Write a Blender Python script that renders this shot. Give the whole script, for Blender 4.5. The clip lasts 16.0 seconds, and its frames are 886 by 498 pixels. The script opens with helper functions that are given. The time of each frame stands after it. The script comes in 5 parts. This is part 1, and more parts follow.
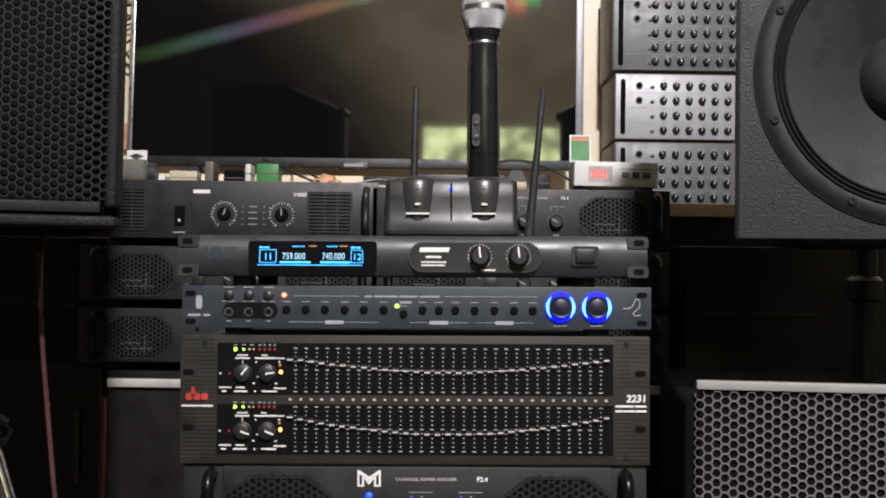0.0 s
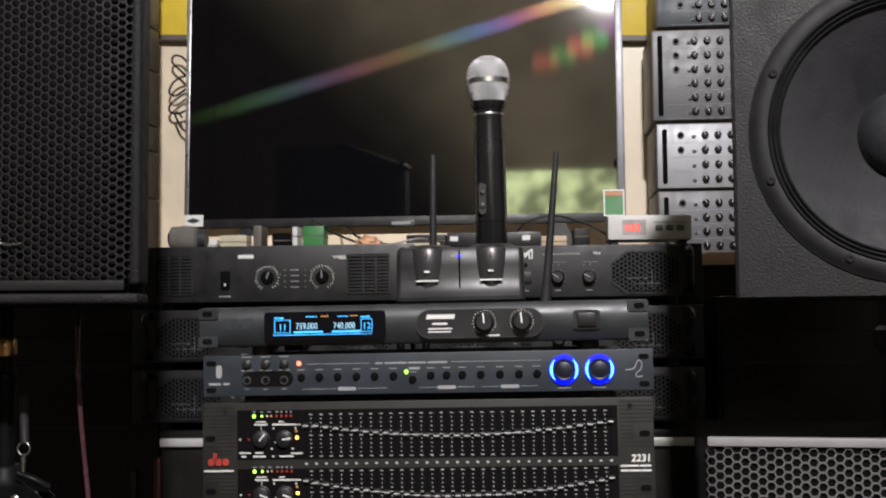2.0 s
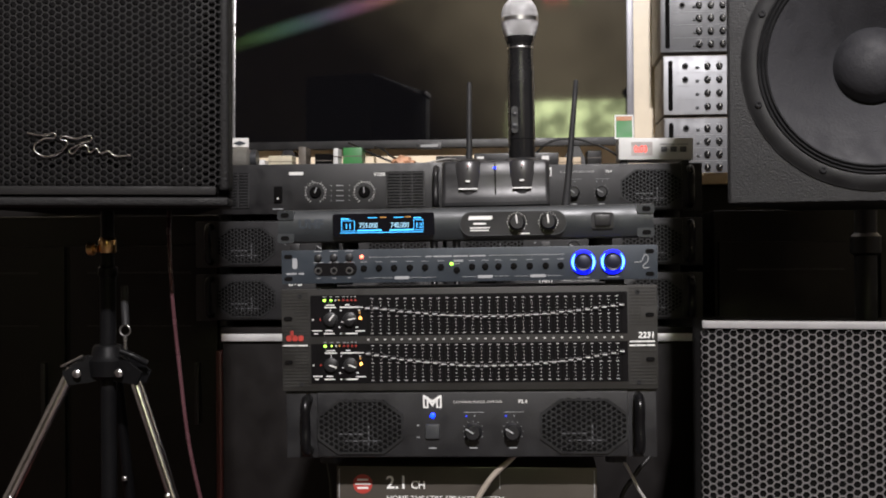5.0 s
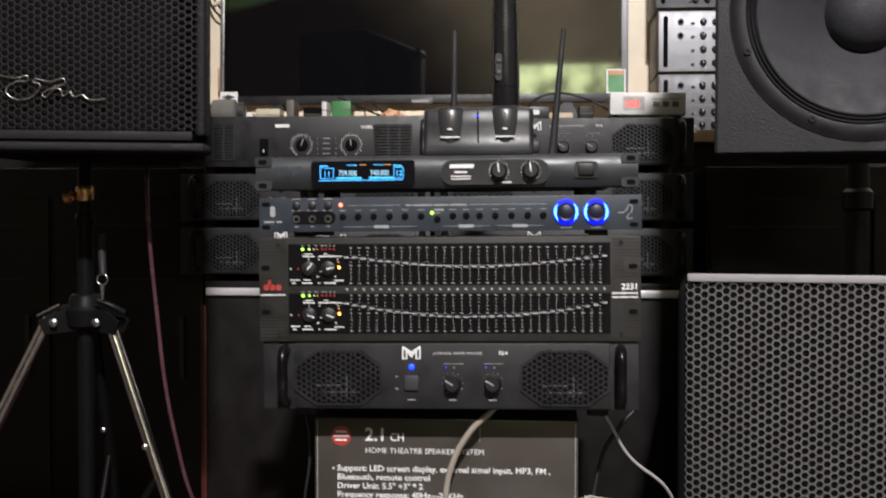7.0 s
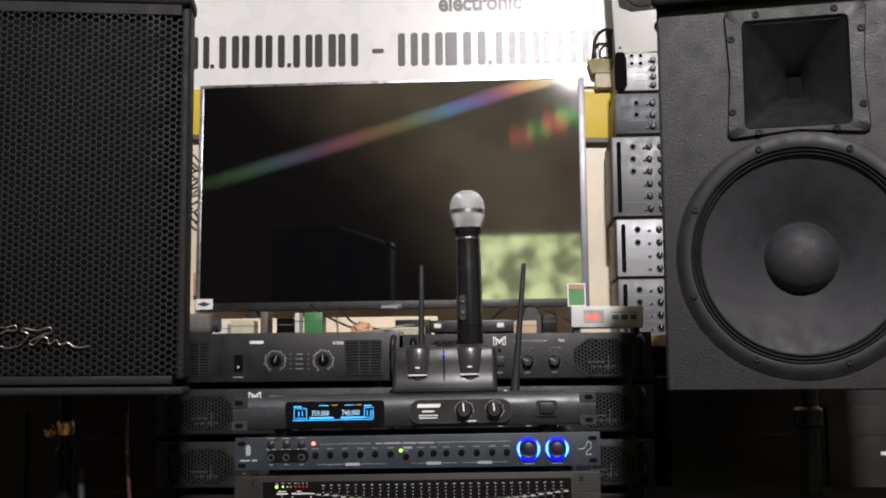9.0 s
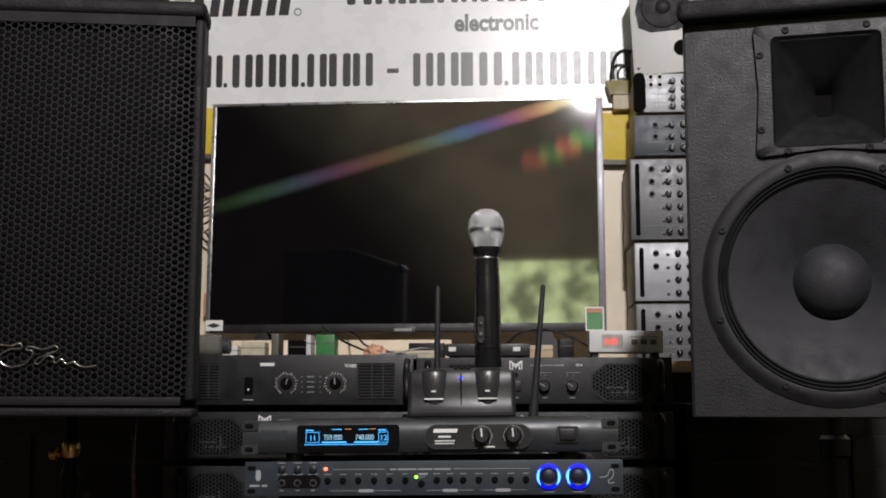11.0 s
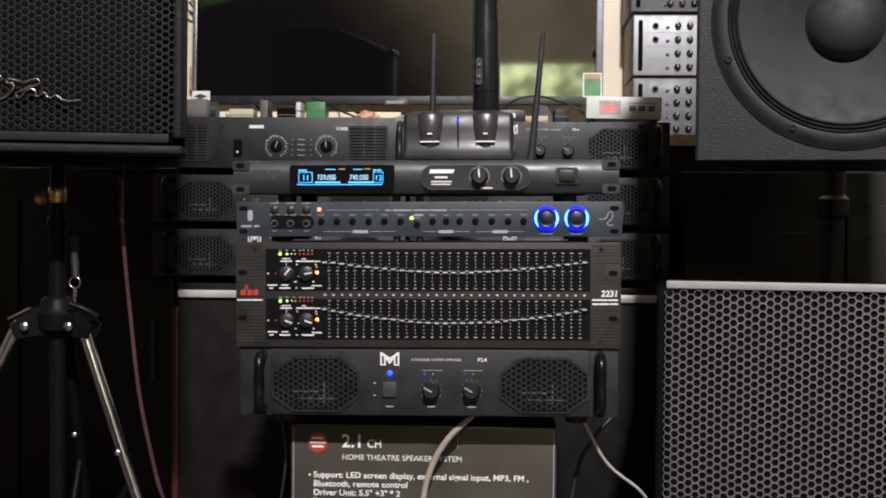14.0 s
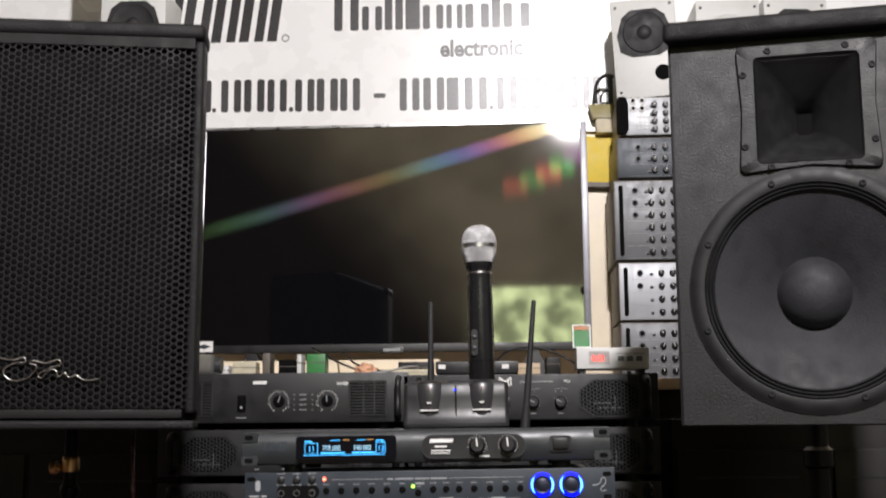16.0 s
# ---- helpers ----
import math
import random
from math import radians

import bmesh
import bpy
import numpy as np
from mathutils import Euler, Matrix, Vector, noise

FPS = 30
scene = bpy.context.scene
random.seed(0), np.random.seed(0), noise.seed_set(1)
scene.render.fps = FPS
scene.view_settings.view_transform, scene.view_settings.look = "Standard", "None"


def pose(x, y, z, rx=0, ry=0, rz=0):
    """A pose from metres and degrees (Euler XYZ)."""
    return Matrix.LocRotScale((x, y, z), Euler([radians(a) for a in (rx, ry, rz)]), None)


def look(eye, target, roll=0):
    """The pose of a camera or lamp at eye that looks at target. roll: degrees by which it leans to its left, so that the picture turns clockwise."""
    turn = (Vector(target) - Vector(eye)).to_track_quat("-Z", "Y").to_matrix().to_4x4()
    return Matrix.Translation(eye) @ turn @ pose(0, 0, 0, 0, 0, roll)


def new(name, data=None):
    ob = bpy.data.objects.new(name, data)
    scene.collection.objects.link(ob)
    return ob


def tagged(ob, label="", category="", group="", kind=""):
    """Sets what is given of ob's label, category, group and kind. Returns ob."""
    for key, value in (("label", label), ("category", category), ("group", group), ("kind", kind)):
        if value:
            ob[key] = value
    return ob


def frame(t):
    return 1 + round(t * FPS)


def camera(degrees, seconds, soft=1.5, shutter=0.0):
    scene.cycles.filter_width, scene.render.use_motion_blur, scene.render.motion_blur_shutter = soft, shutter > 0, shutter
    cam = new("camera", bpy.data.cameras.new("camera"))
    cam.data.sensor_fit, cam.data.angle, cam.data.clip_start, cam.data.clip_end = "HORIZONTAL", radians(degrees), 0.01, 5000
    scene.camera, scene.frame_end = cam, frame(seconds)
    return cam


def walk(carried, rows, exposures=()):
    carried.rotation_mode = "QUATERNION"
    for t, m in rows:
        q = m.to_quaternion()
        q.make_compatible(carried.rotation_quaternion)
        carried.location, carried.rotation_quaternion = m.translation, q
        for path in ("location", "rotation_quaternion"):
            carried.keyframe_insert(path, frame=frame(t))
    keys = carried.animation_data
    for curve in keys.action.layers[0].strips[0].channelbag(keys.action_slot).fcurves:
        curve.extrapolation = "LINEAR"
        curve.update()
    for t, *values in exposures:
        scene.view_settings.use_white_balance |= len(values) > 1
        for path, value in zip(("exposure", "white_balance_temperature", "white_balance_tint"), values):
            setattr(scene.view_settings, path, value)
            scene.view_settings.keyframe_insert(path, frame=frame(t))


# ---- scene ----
cam = camera(40.7, 16.0, 1.9, 0.4)
METRES, EYE, TILT, LEAN, TURN = 1.046, 0.8, 0.0, 0.0, 0.0
ROWS = [
    (0.0, 0.0, 0.0, 0.0, -0.02, 1.39, -0.82),
    (0.5, -0.0013, -0.0163, 0.0096, 0.26, 1.95, -0.63),
    (1.0, 0.0047, -0.0255, 0.0163, 1.02, 2.0, -0.72),
    (1.5, 0.0559, -0.0423, 0.0158, 1.28, 1.72, -0.4),
    (2.0, 0.0891, -0.0445, 0.0265, 4.43, 3.31, 0.59),
    (2.5, 0.1299, -0.0297, 0.0092, 5.5, 4.11, 1.72),
    (3.0, 0.1484, -0.0714, -0.0126, 6.19, 4.11, 0.72),
    (3.5, 0.1186, -0.1577, -0.0105, 6.54, 2.71, 0.87),
    (6.0, 0.0605, -0.297, -0.0131, 3.49, -0.23, -0.08),
    (6.5, 0.0634, -0.2758, -0.0208, 4.23, -0.49, -0.88),
    (7.0, 0.0897, -0.259, -0.0334, 4.79, -1.54, -0.07),
    (7.5, 0.1159, -0.2675, -0.0431, 3.45, -3.18, -0.02),
    (8.0, 0.1111, -0.2854, -0.008, 4.44, -1.56, 0.94),
    (8.5, 0.1061, -0.323, 0.0432, 4.24, 2.01, 0.89),
    (9.0, 0.1016, -0.3453, 0.0706, 3.43, 5.87, 0.58),
    (11.5, 0.0848, -0.2841, 0.0649, 3.88, 7.12, -0.02),
    (12.0, 0.0806, -0.2708, 0.043, 3.04, 4.86, -0.49),
    (12.5, 0.0748, -0.2533, 0.0218, 3.13, 2.63, -1.11),
    (13.0, 0.0728, -0.2452, 0.0045, 3.03, 0.76, -1.24),
    (13.5, 0.0719, -0.2453, -0.0119, 2.91, -0.53, -1.0),
    (14.0, 0.0723, -0.2489, -0.0242, 3.16, -1.64, -0.51),
    (14.5, 0.0704, -0.2868, -0.0132, 3.0, -0.7, -0.19),
    (15.0, 0.0683, -0.3132, 0.0097, 2.85, 2.38, -0.07),
    (15.5, 0.0693, -0.3262, 0.0331, 2.59, 5.98, -0.06),
    (16.0, 0.0688, -0.3375, 0.0437, 2.83, 8.52, 0.44),
]
EXPOSURES = [(0.0, 0.1), (1.0, 0.04), (2.0, -0.13), (3.0, -0.4), (3.5, -0.25), (6.0, 0.1), (7.5, 0.1), (8.0, 0.05), (8.5, -0.25), (9.0, -0.15), (11.5, -0.6), (12.0, -0.6), (13.0, -0.5), (14.0, 0.1), (14.5, 0.12), (15.0, -0.15), (15.5, -0.1), (16.0, 0.0)]
walk(cam, [(t, pose(0, 0, EYE, TILT, LEAN, TURN) @ pose(METRES * x, METRES * y, METRES * z, 90 + pitch, roll, yaw)) for t, x, y, z, yaw, pitch, roll in ROWS], EXPOSURES)

# ---- light ----
world = bpy.data.worlds.new("world")
scene.world = world
world.use_nodes = True
world.node_tree.nodes["Background"].inputs[0].default_value = (0.5, 0.55, 0.6, 1)
world.node_tree.nodes["Background"].inputs[1].default_value = 0.032


def lamp(name, x, y, z, w, d, power, colour, target):
    data = bpy.data.lights.new(name, "AREA")
    data.shape, data.size, data.size_y, data.energy, data.color = "RECTANGLE", w, d, power, colour
    ob = new(name, data)
    ob.matrix_world = look((x, y, z), target)
    return ob


lamp("ceiling_lamp_light", 0.38, -1.30, 2.86, 0.14, 0.07, 170, (1.0, 0.95, 0.965), (0.3, 1.2, 0.9))


# ---- materials ----
def material(name, colour, rough=0.5, metal=0.0, grain=0.25, scale=40.0, bump=0.0, bump_scale=300.0, coat=0.0, spec=0.5, emit=None, power=0.0):
    m = bpy.data.materials.new(name)
    m.use_nodes = True
    nt = m.node_tree
    b = nt.nodes["Principled BSDF"]
    b.inputs["Metallic"].default_value = metal
    b.inputs["Coat Weight"].default_value = coat
    b.inputs["Specular IOR Level"].default_value = spec
    if emit:
        b.inputs["Emission Color"].default_value = (*emit, 1)
        b.inputs["Emission Strength"].default_value = power
    co = nt.nodes.new("ShaderNodeTexCoord")
    big = nt.nodes.new("ShaderNodeTexNoise")
    big.inputs["Scale"].default_value, big.inputs["Detail"].default_value = scale * 0.12, 4
    fine = nt.nodes.new("ShaderNodeTexNoise")
    fine.inputs["Scale"].default_value, fine.inputs["Detail"].default_value = scale, 5
    nt.links.new(co.outputs["Object"], big.inputs["Vector"])
    nt.links.new(co.outputs["Object"], fine.inputs["Vector"])
    add = nt.nodes.new("ShaderNodeMath")
    add.operation = "ADD"
    nt.links.new(big.outputs["Fac"], add.inputs[0])
    nt.links.new(fine.outputs["Fac"], add.inputs[1])
    ramp = nt.nodes.new("ShaderNodeMapRange")
    ramp.inputs[1].default_value, ramp.inputs[2].default_value = 0.6, 1.4
    ramp.inputs[3].default_value, ramp.inputs[4].default_value = 1 - grain, 1 + grain
    nt.links.new(add.outputs[0], ramp.inputs[0])
    mul = nt.nodes.new("ShaderNodeVectorMath")
    mul.operation = "SCALE"
    mul.inputs[0].default_value = colour
    nt.links.new(ramp.outputs[0], mul.inputs["Scale"])
    nt.links.new(mul.outputs[0], b.inputs["Base Color"])
    rr = nt.nodes.new("ShaderNodeMapRange")
    rr.inputs[1].default_value, rr.inputs[2].default_value = 0.3, 0.7
    rr.inputs[3].default_value, rr.inputs[4].default_value = max(0.02, rough * 0.8), min(1, rough * 1.2)
    nt.links.new(fine.outputs["Fac"], rr.inputs[0])
    nt.links.new(rr.outputs[0], b.inputs["Roughness"])
    if bump:
        n = nt.nodes.new("ShaderNodeTexNoise")
        n.inputs["Scale"].default_value, n.inputs["Detail"].default_value = bump_scale, 3
        nt.links.new(co.outputs["Object"], n.inputs["Vector"])
        bm = nt.nodes.new("ShaderNodeBump")
        bm.inputs["Strength"].default_value, bm.inputs["Distance"].default_value = bump, 0.002
        nt.links.new(n.outputs["Fac"], bm.inputs["Height"])
        nt.links.new(bm.outputs[0], b.inputs["Normal"])
    return m


def glow(name, colour, power):
    return material(name, (0.02, 0.02, 0.02), 0.4, emit=colour, power=power)


black_paint = material("black_paint", (0.0115, 0.0115, 0.0125), 0.5, bump=0.15, bump_scale=600)
black_plastic = material("black_plastic", (0.012, 0.012, 0.013), 0.42, bump=0.1, bump_scale=900)
textured_black = material("textured_black", (0.0082, 0.008, 0.0082), 0.6, bump=0.5, bump_scale=400, grain=0.1, spec=0.24)
vinyl_black = material("vinyl_black", (0.0078, 0.0078, 0.0082), 0.5, bump=0.3, bump_scale=420, grain=0.04, spec=0.38)
matt_black = material("matt_black", (0.008, 0.008, 0.009), 0.9)
void_black = material("void_black", (0.0055, 0.0052, 0.0052), 0.95, spec=0.05)
grey_metal = material("grey_metal", (0.05, 0.053, 0.057), 0.42, metal=0.3, grain=0.12)
olive_metal = material("olive_metal", (0.022, 0.0212, 0.0192), 0.5, metal=0.2, grain=0.12)
slate_metal = material("slate_metal", (0.031, 0.039, 0.049), 0.45, metal=0.2, grain=0.1)
panel_black = material("panel_black", (0.0025, 0.002, 0.0024), 0.6, spec=0.12)
grille_black = material("grille_black", (0.0100, 0.0095, 0.0095), 0.58, grain=0.15, spec=0.2)
grille_grey = material("grille_grey", (0.165, 0.158, 0.160), 0.4, metal=0.2, grain=0.15)
chrome = material("chrome", (0.75, 0.75, 0.76), 0.15, metal=1.0, grain=0.08)
steel = material("steel", (0.55, 0.55, 0.56), 0.3, metal=1.0, grain=0.1)
satin_metal = material("satin_metal", (0.8, 0.8, 0.8), 0.45, metal=0.6, grain=0.1)
brass = material("brass", (0.7, 0.45, 0.2), 0.3, metal=1.0)
cone_paper = material("cone_paper", (0.016, 0.016, 0.019), 0.7, bump=0.3, bump_scale=300, grain=0.2)
rubber = material("rubber", (0.010, 0.010, 0.011), 0.65)
white_print = material("white_print", (0.75, 0.75, 0.73), 0.6, grain=0.1)
dim_print = material("dim_print", (0.30, 0.31, 0.32), 0.6, grain=0.1)
red_print = material("red_print", (0.38, 0.04, 0.03), 0.5, grain=0.15)
wall_paint = material("wall_paint", (0.86, 0.75, 0.57), 0.42, bump=0.2, bump_scale=60, scale=8)
# the unseen walls and the floor are coloured dark to cut bounced light
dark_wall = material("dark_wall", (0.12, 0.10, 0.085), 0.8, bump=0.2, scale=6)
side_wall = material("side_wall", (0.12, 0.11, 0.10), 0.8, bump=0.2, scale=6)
ceiling_paint = material("ceiling_paint", (0.78, 0.75, 0.70), 0.8, scale=6)
floor_tile = material("floor_tile", (0.045, 0.027, 0.024), 0.5, scale=10)
red_wood = material("red_wood", (0.07, 0.016, 0.013), 0.4, scale=25)
black_cabinet = material("black_cabinet", (0.0105, 0.0092, 0.009), 0.45, scale=20, spec=0.25)
banner_vinyl = material("banner_vinyl", (0.86, 0.86, 0.86), 0.28, grain=0.03, scale=12, bump=0.05, bump_scale=8)
banner_ink = material("banner_ink", (0.03, 0.028, 0.03), 0.31, grain=0.1, scale=400)
silver_panel = material("silver_panel", (0.36, 0.37, 0.39), 0.48, metal=0.3, grain=0.12)
mid_grey = material("mid_grey", (0.12, 0.124, 0.132), 0.45, metal=0.2, grain=0.12)
mixer_side = material("mixer_side", (0.115, 0.098, 0.08), 0.5)
white_plastic = material("white_plastic", (0.62, 0.62, 0.6), 0.45, grain=0.06)
yellow_card = material("yellow_card", (0.75, 0.55, 0.04), 0.5, grain=0.1)
olive_tape = material("olive_tape", (0.23, 0.19, 0.04), 0.5)
beige_card = material("beige_card", (0.62, 0.55, 0.40), 0.6)
knob_black = material("knob_black", (0.004, 0.004, 0.0045), 0.3, spec=0.3)
bezel_grey = material("bezel_grey", (0.2, 0.2, 0.22), 0.4, metal=0.4)
green_card = material("green_card", (0.035, 0.20, 0.05), 0.5)
orange_card = material("orange_card", (0.45, 0.17, 0.05), 0.5)
box_card = material("box_card", (0.052, 0.045, 0.037), 0.35, grain=0.3, scale=14, coat=0.3)
cable_beige = material("cable_beige", (0.33, 0.29, 0.24), 0.5)
cable_white = material("cable_white", (0.36, 0.345, 0.33), 0.5)
cable_brown = material("cable_brown", (0.075, 0.032, 0.038), 0.26)
adapter_ivory = material("adapter_ivory", (0.30, 0.27, 0.17), 0.5)
cable_black = material("cable_black", (0.015, 0.015, 0.015), 0.5)
cable_red = material("cable_red", (0.17, 0.022, 0.02), 0.4)
blue_glow = glow("blue_glow", (0.0, 0.004, 1.0), 2.6)
ice_glow = glow("ice_glow", (0.12, 0.55, 1.0), 3.6)
knob_metal = material("knob_metal", (0.022, 0.024, 0.042), 0.42, metal=0.5, grain=0.2)
vent_grey = material("vent_grey", (0.013, 0.0132, 0.014), 0.5, metal=0.2, grain=0.2)
blue_led = glow("blue_led", (0.0, 0.02, 1.0), 9)
faint_blue_led = glow("faint_blue_led", (0.03, 0.06, 1.0), 1.0)
red_led = glow("red_led", (1.0, 0.14, 0.08), 6)
dim_red_led = glow("dim_red_led", (0.8, 0.05, 0.03), 0.35)
green_led = glow("green_led", (0.42, 1.0, 0.08), 3.5)
amber_led = glow("amber_led", (1.0, 0.40, 0.08), 5.0)
cyan_segment = glow("cyan_segment", (0.05, 0.46, 1.0), 2.4)
white_segment = glow("white_segment", (0.45, 0.78, 1.0), 1.3)
red_segment = glow("red_segment", (1.0, 0.05, 0.03), 2.2)
amber_dim = glow("amber_dim", (1.0, 0.45, 0.1), 0.7)

pale_wood = material("pale_wood", (0.55, 0.42, 0.27), 0.5, scale=15)
display_tint = material("display_tint", (0.46, 0.42, 0.40), 0.3)
clear_plastic = material("clear_plastic", (0.15, 0.145, 0.13), 0.12, spec=0.6)
pale_paper = material("pale_paper", (0.55, 0.5, 0.36), 0.6, grain=0.3, scale=60)
orange_pale = material("orange_pale", (0.6, 0.33, 0.2), 0.5, grain=0.3)
outside_glow = material("outside_glow", (0.1, 0.1, 0.1), 0.8, emit=(0.62, 0.70, 0.36), power=8.0)
# glow of an added backdrop, so the screen mirrors a brownish haze
haze_glow = material("haze_glow", (0.1, 0.08, 0.06), 0.8, emit=(0.55, 0.45, 0.3), power=0.35)

dw = haze_glow.node_tree
blot = dw.nodes.new("ShaderNodeTexNoise")
blot.inputs["Scale"].default_value, blot.inputs["Detail"].default_value = 1.6, 5
fade = dw.nodes.new("ShaderNodeMapRange")
fade.inputs[1].default_value, fade.inputs[2].default_value = 0.35, 0.65
fade.inputs[3].default_value, fade.inputs[4].default_value = 0.5, 1.1
dw.links.new(dw.nodes["Texture Coordinate"].outputs["Object"], blot.inputs["Vector"])
dw.links.new(blot.outputs["Fac"], fade.inputs[0])
# the glow fades towards the lower left to shape the mirrored haze
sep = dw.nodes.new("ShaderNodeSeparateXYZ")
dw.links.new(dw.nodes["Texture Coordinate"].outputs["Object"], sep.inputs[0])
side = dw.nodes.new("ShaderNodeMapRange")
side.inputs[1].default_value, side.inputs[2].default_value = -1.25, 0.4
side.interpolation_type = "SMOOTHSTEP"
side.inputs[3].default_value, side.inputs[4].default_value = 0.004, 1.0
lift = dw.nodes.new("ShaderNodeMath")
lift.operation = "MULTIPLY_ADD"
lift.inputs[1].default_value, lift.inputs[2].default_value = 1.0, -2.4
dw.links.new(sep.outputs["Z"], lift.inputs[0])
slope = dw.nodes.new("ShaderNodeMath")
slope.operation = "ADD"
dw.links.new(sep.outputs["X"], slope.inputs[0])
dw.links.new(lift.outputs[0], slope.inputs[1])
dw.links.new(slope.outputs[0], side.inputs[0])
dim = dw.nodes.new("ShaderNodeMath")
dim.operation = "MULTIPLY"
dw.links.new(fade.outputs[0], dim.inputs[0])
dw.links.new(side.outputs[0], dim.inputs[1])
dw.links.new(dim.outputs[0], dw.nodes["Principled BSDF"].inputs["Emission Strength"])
# leaves and gaps of sky outside the window
og = outside_glow.node_tree
leaf = og.nodes.new("ShaderNodeTexNoise")
leaf.inputs["Scale"].default_value, leaf.inputs["Detail"].default_value = 5.0, 6
ramp = og.nodes.new("ShaderNodeMapRange")
ramp.inputs[1].default_value, ramp.inputs[2].default_value = 0.42, 0.62
ramp.inputs[3].default_value, ramp.inputs[4].default_value = 1.9, 8.5
og.links.new(og.nodes["Texture Coordinate"].outputs["Object"], leaf.inputs["Vector"])
og.links.new(leaf.outputs["Fac"], ramp.inputs[0])
og.links.new(ramp.outputs[0], og.nodes["Principled BSDF"].inputs["Emission Strength"])


# ---- builders ----
def obj(name, bm, mat, parent=None, label="", smooth=False, m=None):
    me = bpy.data.meshes.new(name)
    bmesh.ops.recalc_face_normals(bm, faces=bm.faces)
    bm.to_mesh(me)
    bm.free()
    for mt in mat if isinstance(mat, (list, tuple)) else [mat]:
        me.materials.append(mt)
    if smooth:
        me.shade_smooth()
        me.set_sharp_from_angle(angle=radians(40))
    ob = new(name, me)
    if parent:
        ob.parent = parent
    if m is not None:
        ob.matrix_basis = m
    if label:
        tagged(ob, label)
    return ob


FINE = ("printing", "ribbing", "caption", "number_bars", "maker_name", "rule", "frequency_bar", "channel_frame", "meter", "mesh", "scale_printing", "mullion", "moulding", "led_marks", "mark_bars", "print_block", "mark", "letter_strokes")


def part(name, bm, mat, parent, label="", smooth=True):
    ob = obj(name, bm, mat, parent, label, smooth)
    if name in FINE:
        tagged(ob, kind="stuff")
    return ob


def thing(name, m, label, category, group="", kind=""):
    e = new(name)
    e.empty_display_size = 0.05
    e.matrix_basis = m
    return tagged(e, label, category, group, kind)


def add_box(bm, x0, x1, y0, y1, z0, z1, bevel=0.0, seg=2):
    r = bmesh.ops.create_cube(bm, size=1.0, matrix=Matrix.LocRotScale(((x0 + x1) / 2, (y0 + y1) / 2, (z0 + z1) / 2), None, (abs(x1 - x0), abs(y1 - y0), abs(z1 - z0))))
    if bevel:
        es = list({e for v in r["verts"] for e in v.link_edges})
        bmesh.ops.bevel(bm, geom=es, offset=bevel, segments=seg, affect="EDGES", profile=0.6)


def box(x0, x1, y0, y1, z0, z1, bevel=0.0, seg=2):
    bm = bmesh.new()
    add_box(bm, x0, x1, y0, y1, z0, z1, bevel, seg)
    return bm


def add_lathe(bm, m, rings, seg=24, cap=True):
    """Rings of (radius, height) turned round the z axis of m."""
    loops = []
    for r, h in rings:
        loops.append([bm.verts.new(m @ Vector((r * math.cos(a), r * math.sin(a), h))) for a in (2 * math.pi * k / seg for k in range(seg))])
    for a, b in zip(loops, loops[1:]):
        for k in range(seg):
            bm.faces.new((a[k], a[(k + 1) % seg], b[(k + 1) % seg], b[k]))
    if cap:
        bm.faces.new(loops[0][::-1])
        bm.faces.new(loops[-1])


def lathe(m, rings, seg=24, cap=True):
    bm = bmesh.new()
    add_lathe(bm, m, rings, seg, cap)
    return bm


def front(x, z, y=0.0):
    """A frame on a front panel: its z axis comes out of the panel towards the viewer."""
    return pose(x, y, z, 90, 0, 0)


def add_prism(bm, pts, y0, y1):
    a = [bm.verts.new((x, y0, z)) for x, z in pts]
    b = [bm.verts.new((x, y1, z)) for x, z in pts]
    bm.faces.new(a)
    bm.faces.new(b[::-1])
    n = len(pts)
    for k in range(n):
        bm.faces.new((a[k], b[k], b[(k + 1) % n], a[(k + 1) % n]))


def prism(pts, y0, y1):
    bm = bmesh.new()
    add_prism(bm, pts, y0, y1)
    return bm


def rounded(x0, x1, z0, z1, r, n=5):
    pts = []
    for cx, cz, a0 in ((x1 - r, z1 - r, 0), (x0 + r, z1 - r, 90), (x0 + r, z0 + r, 180), (x1 - r, z0 + r, 270)):
        for k in range(n + 1):
            a = radians(a0 + 90 * k / n)
            pts.append((cx + r * math.cos(a), cz + r * math.sin(a)))
    return pts


def tube(name, pts, r, mat, parent=None, label="", cyclic=False):
    cu = bpy.data.curves.new(name, "CURVE")
    cu.dimensions, cu.bevel_depth, cu.bevel_resolution, cu.resolution_u = "3D", r, 3, 10
    sp = cu.splines.new("BEZIER")
    sp.bezier_points.add(len(pts) - 1)
    for p, q in zip(sp.bezier_points, pts):
        p.co = q
        p.handle_left_type = p.handle_right_type = "AUTO"
    sp.use_cyclic_u = cyclic
    cu.use_fill_caps = True
    tmp = bpy.data.objects.new(name, cu)
    me = bpy.data.meshes.new_from_object(tmp)
    bpy.data.objects.remove(tmp)
    me.name = name
    me.materials.clear()
    me.materials.append(mat)
    me.shade_smooth()
    ob = new(name, me)
    if parent:
        ob.parent = parent
    if label:
        tagged(ob, label)
    return ob


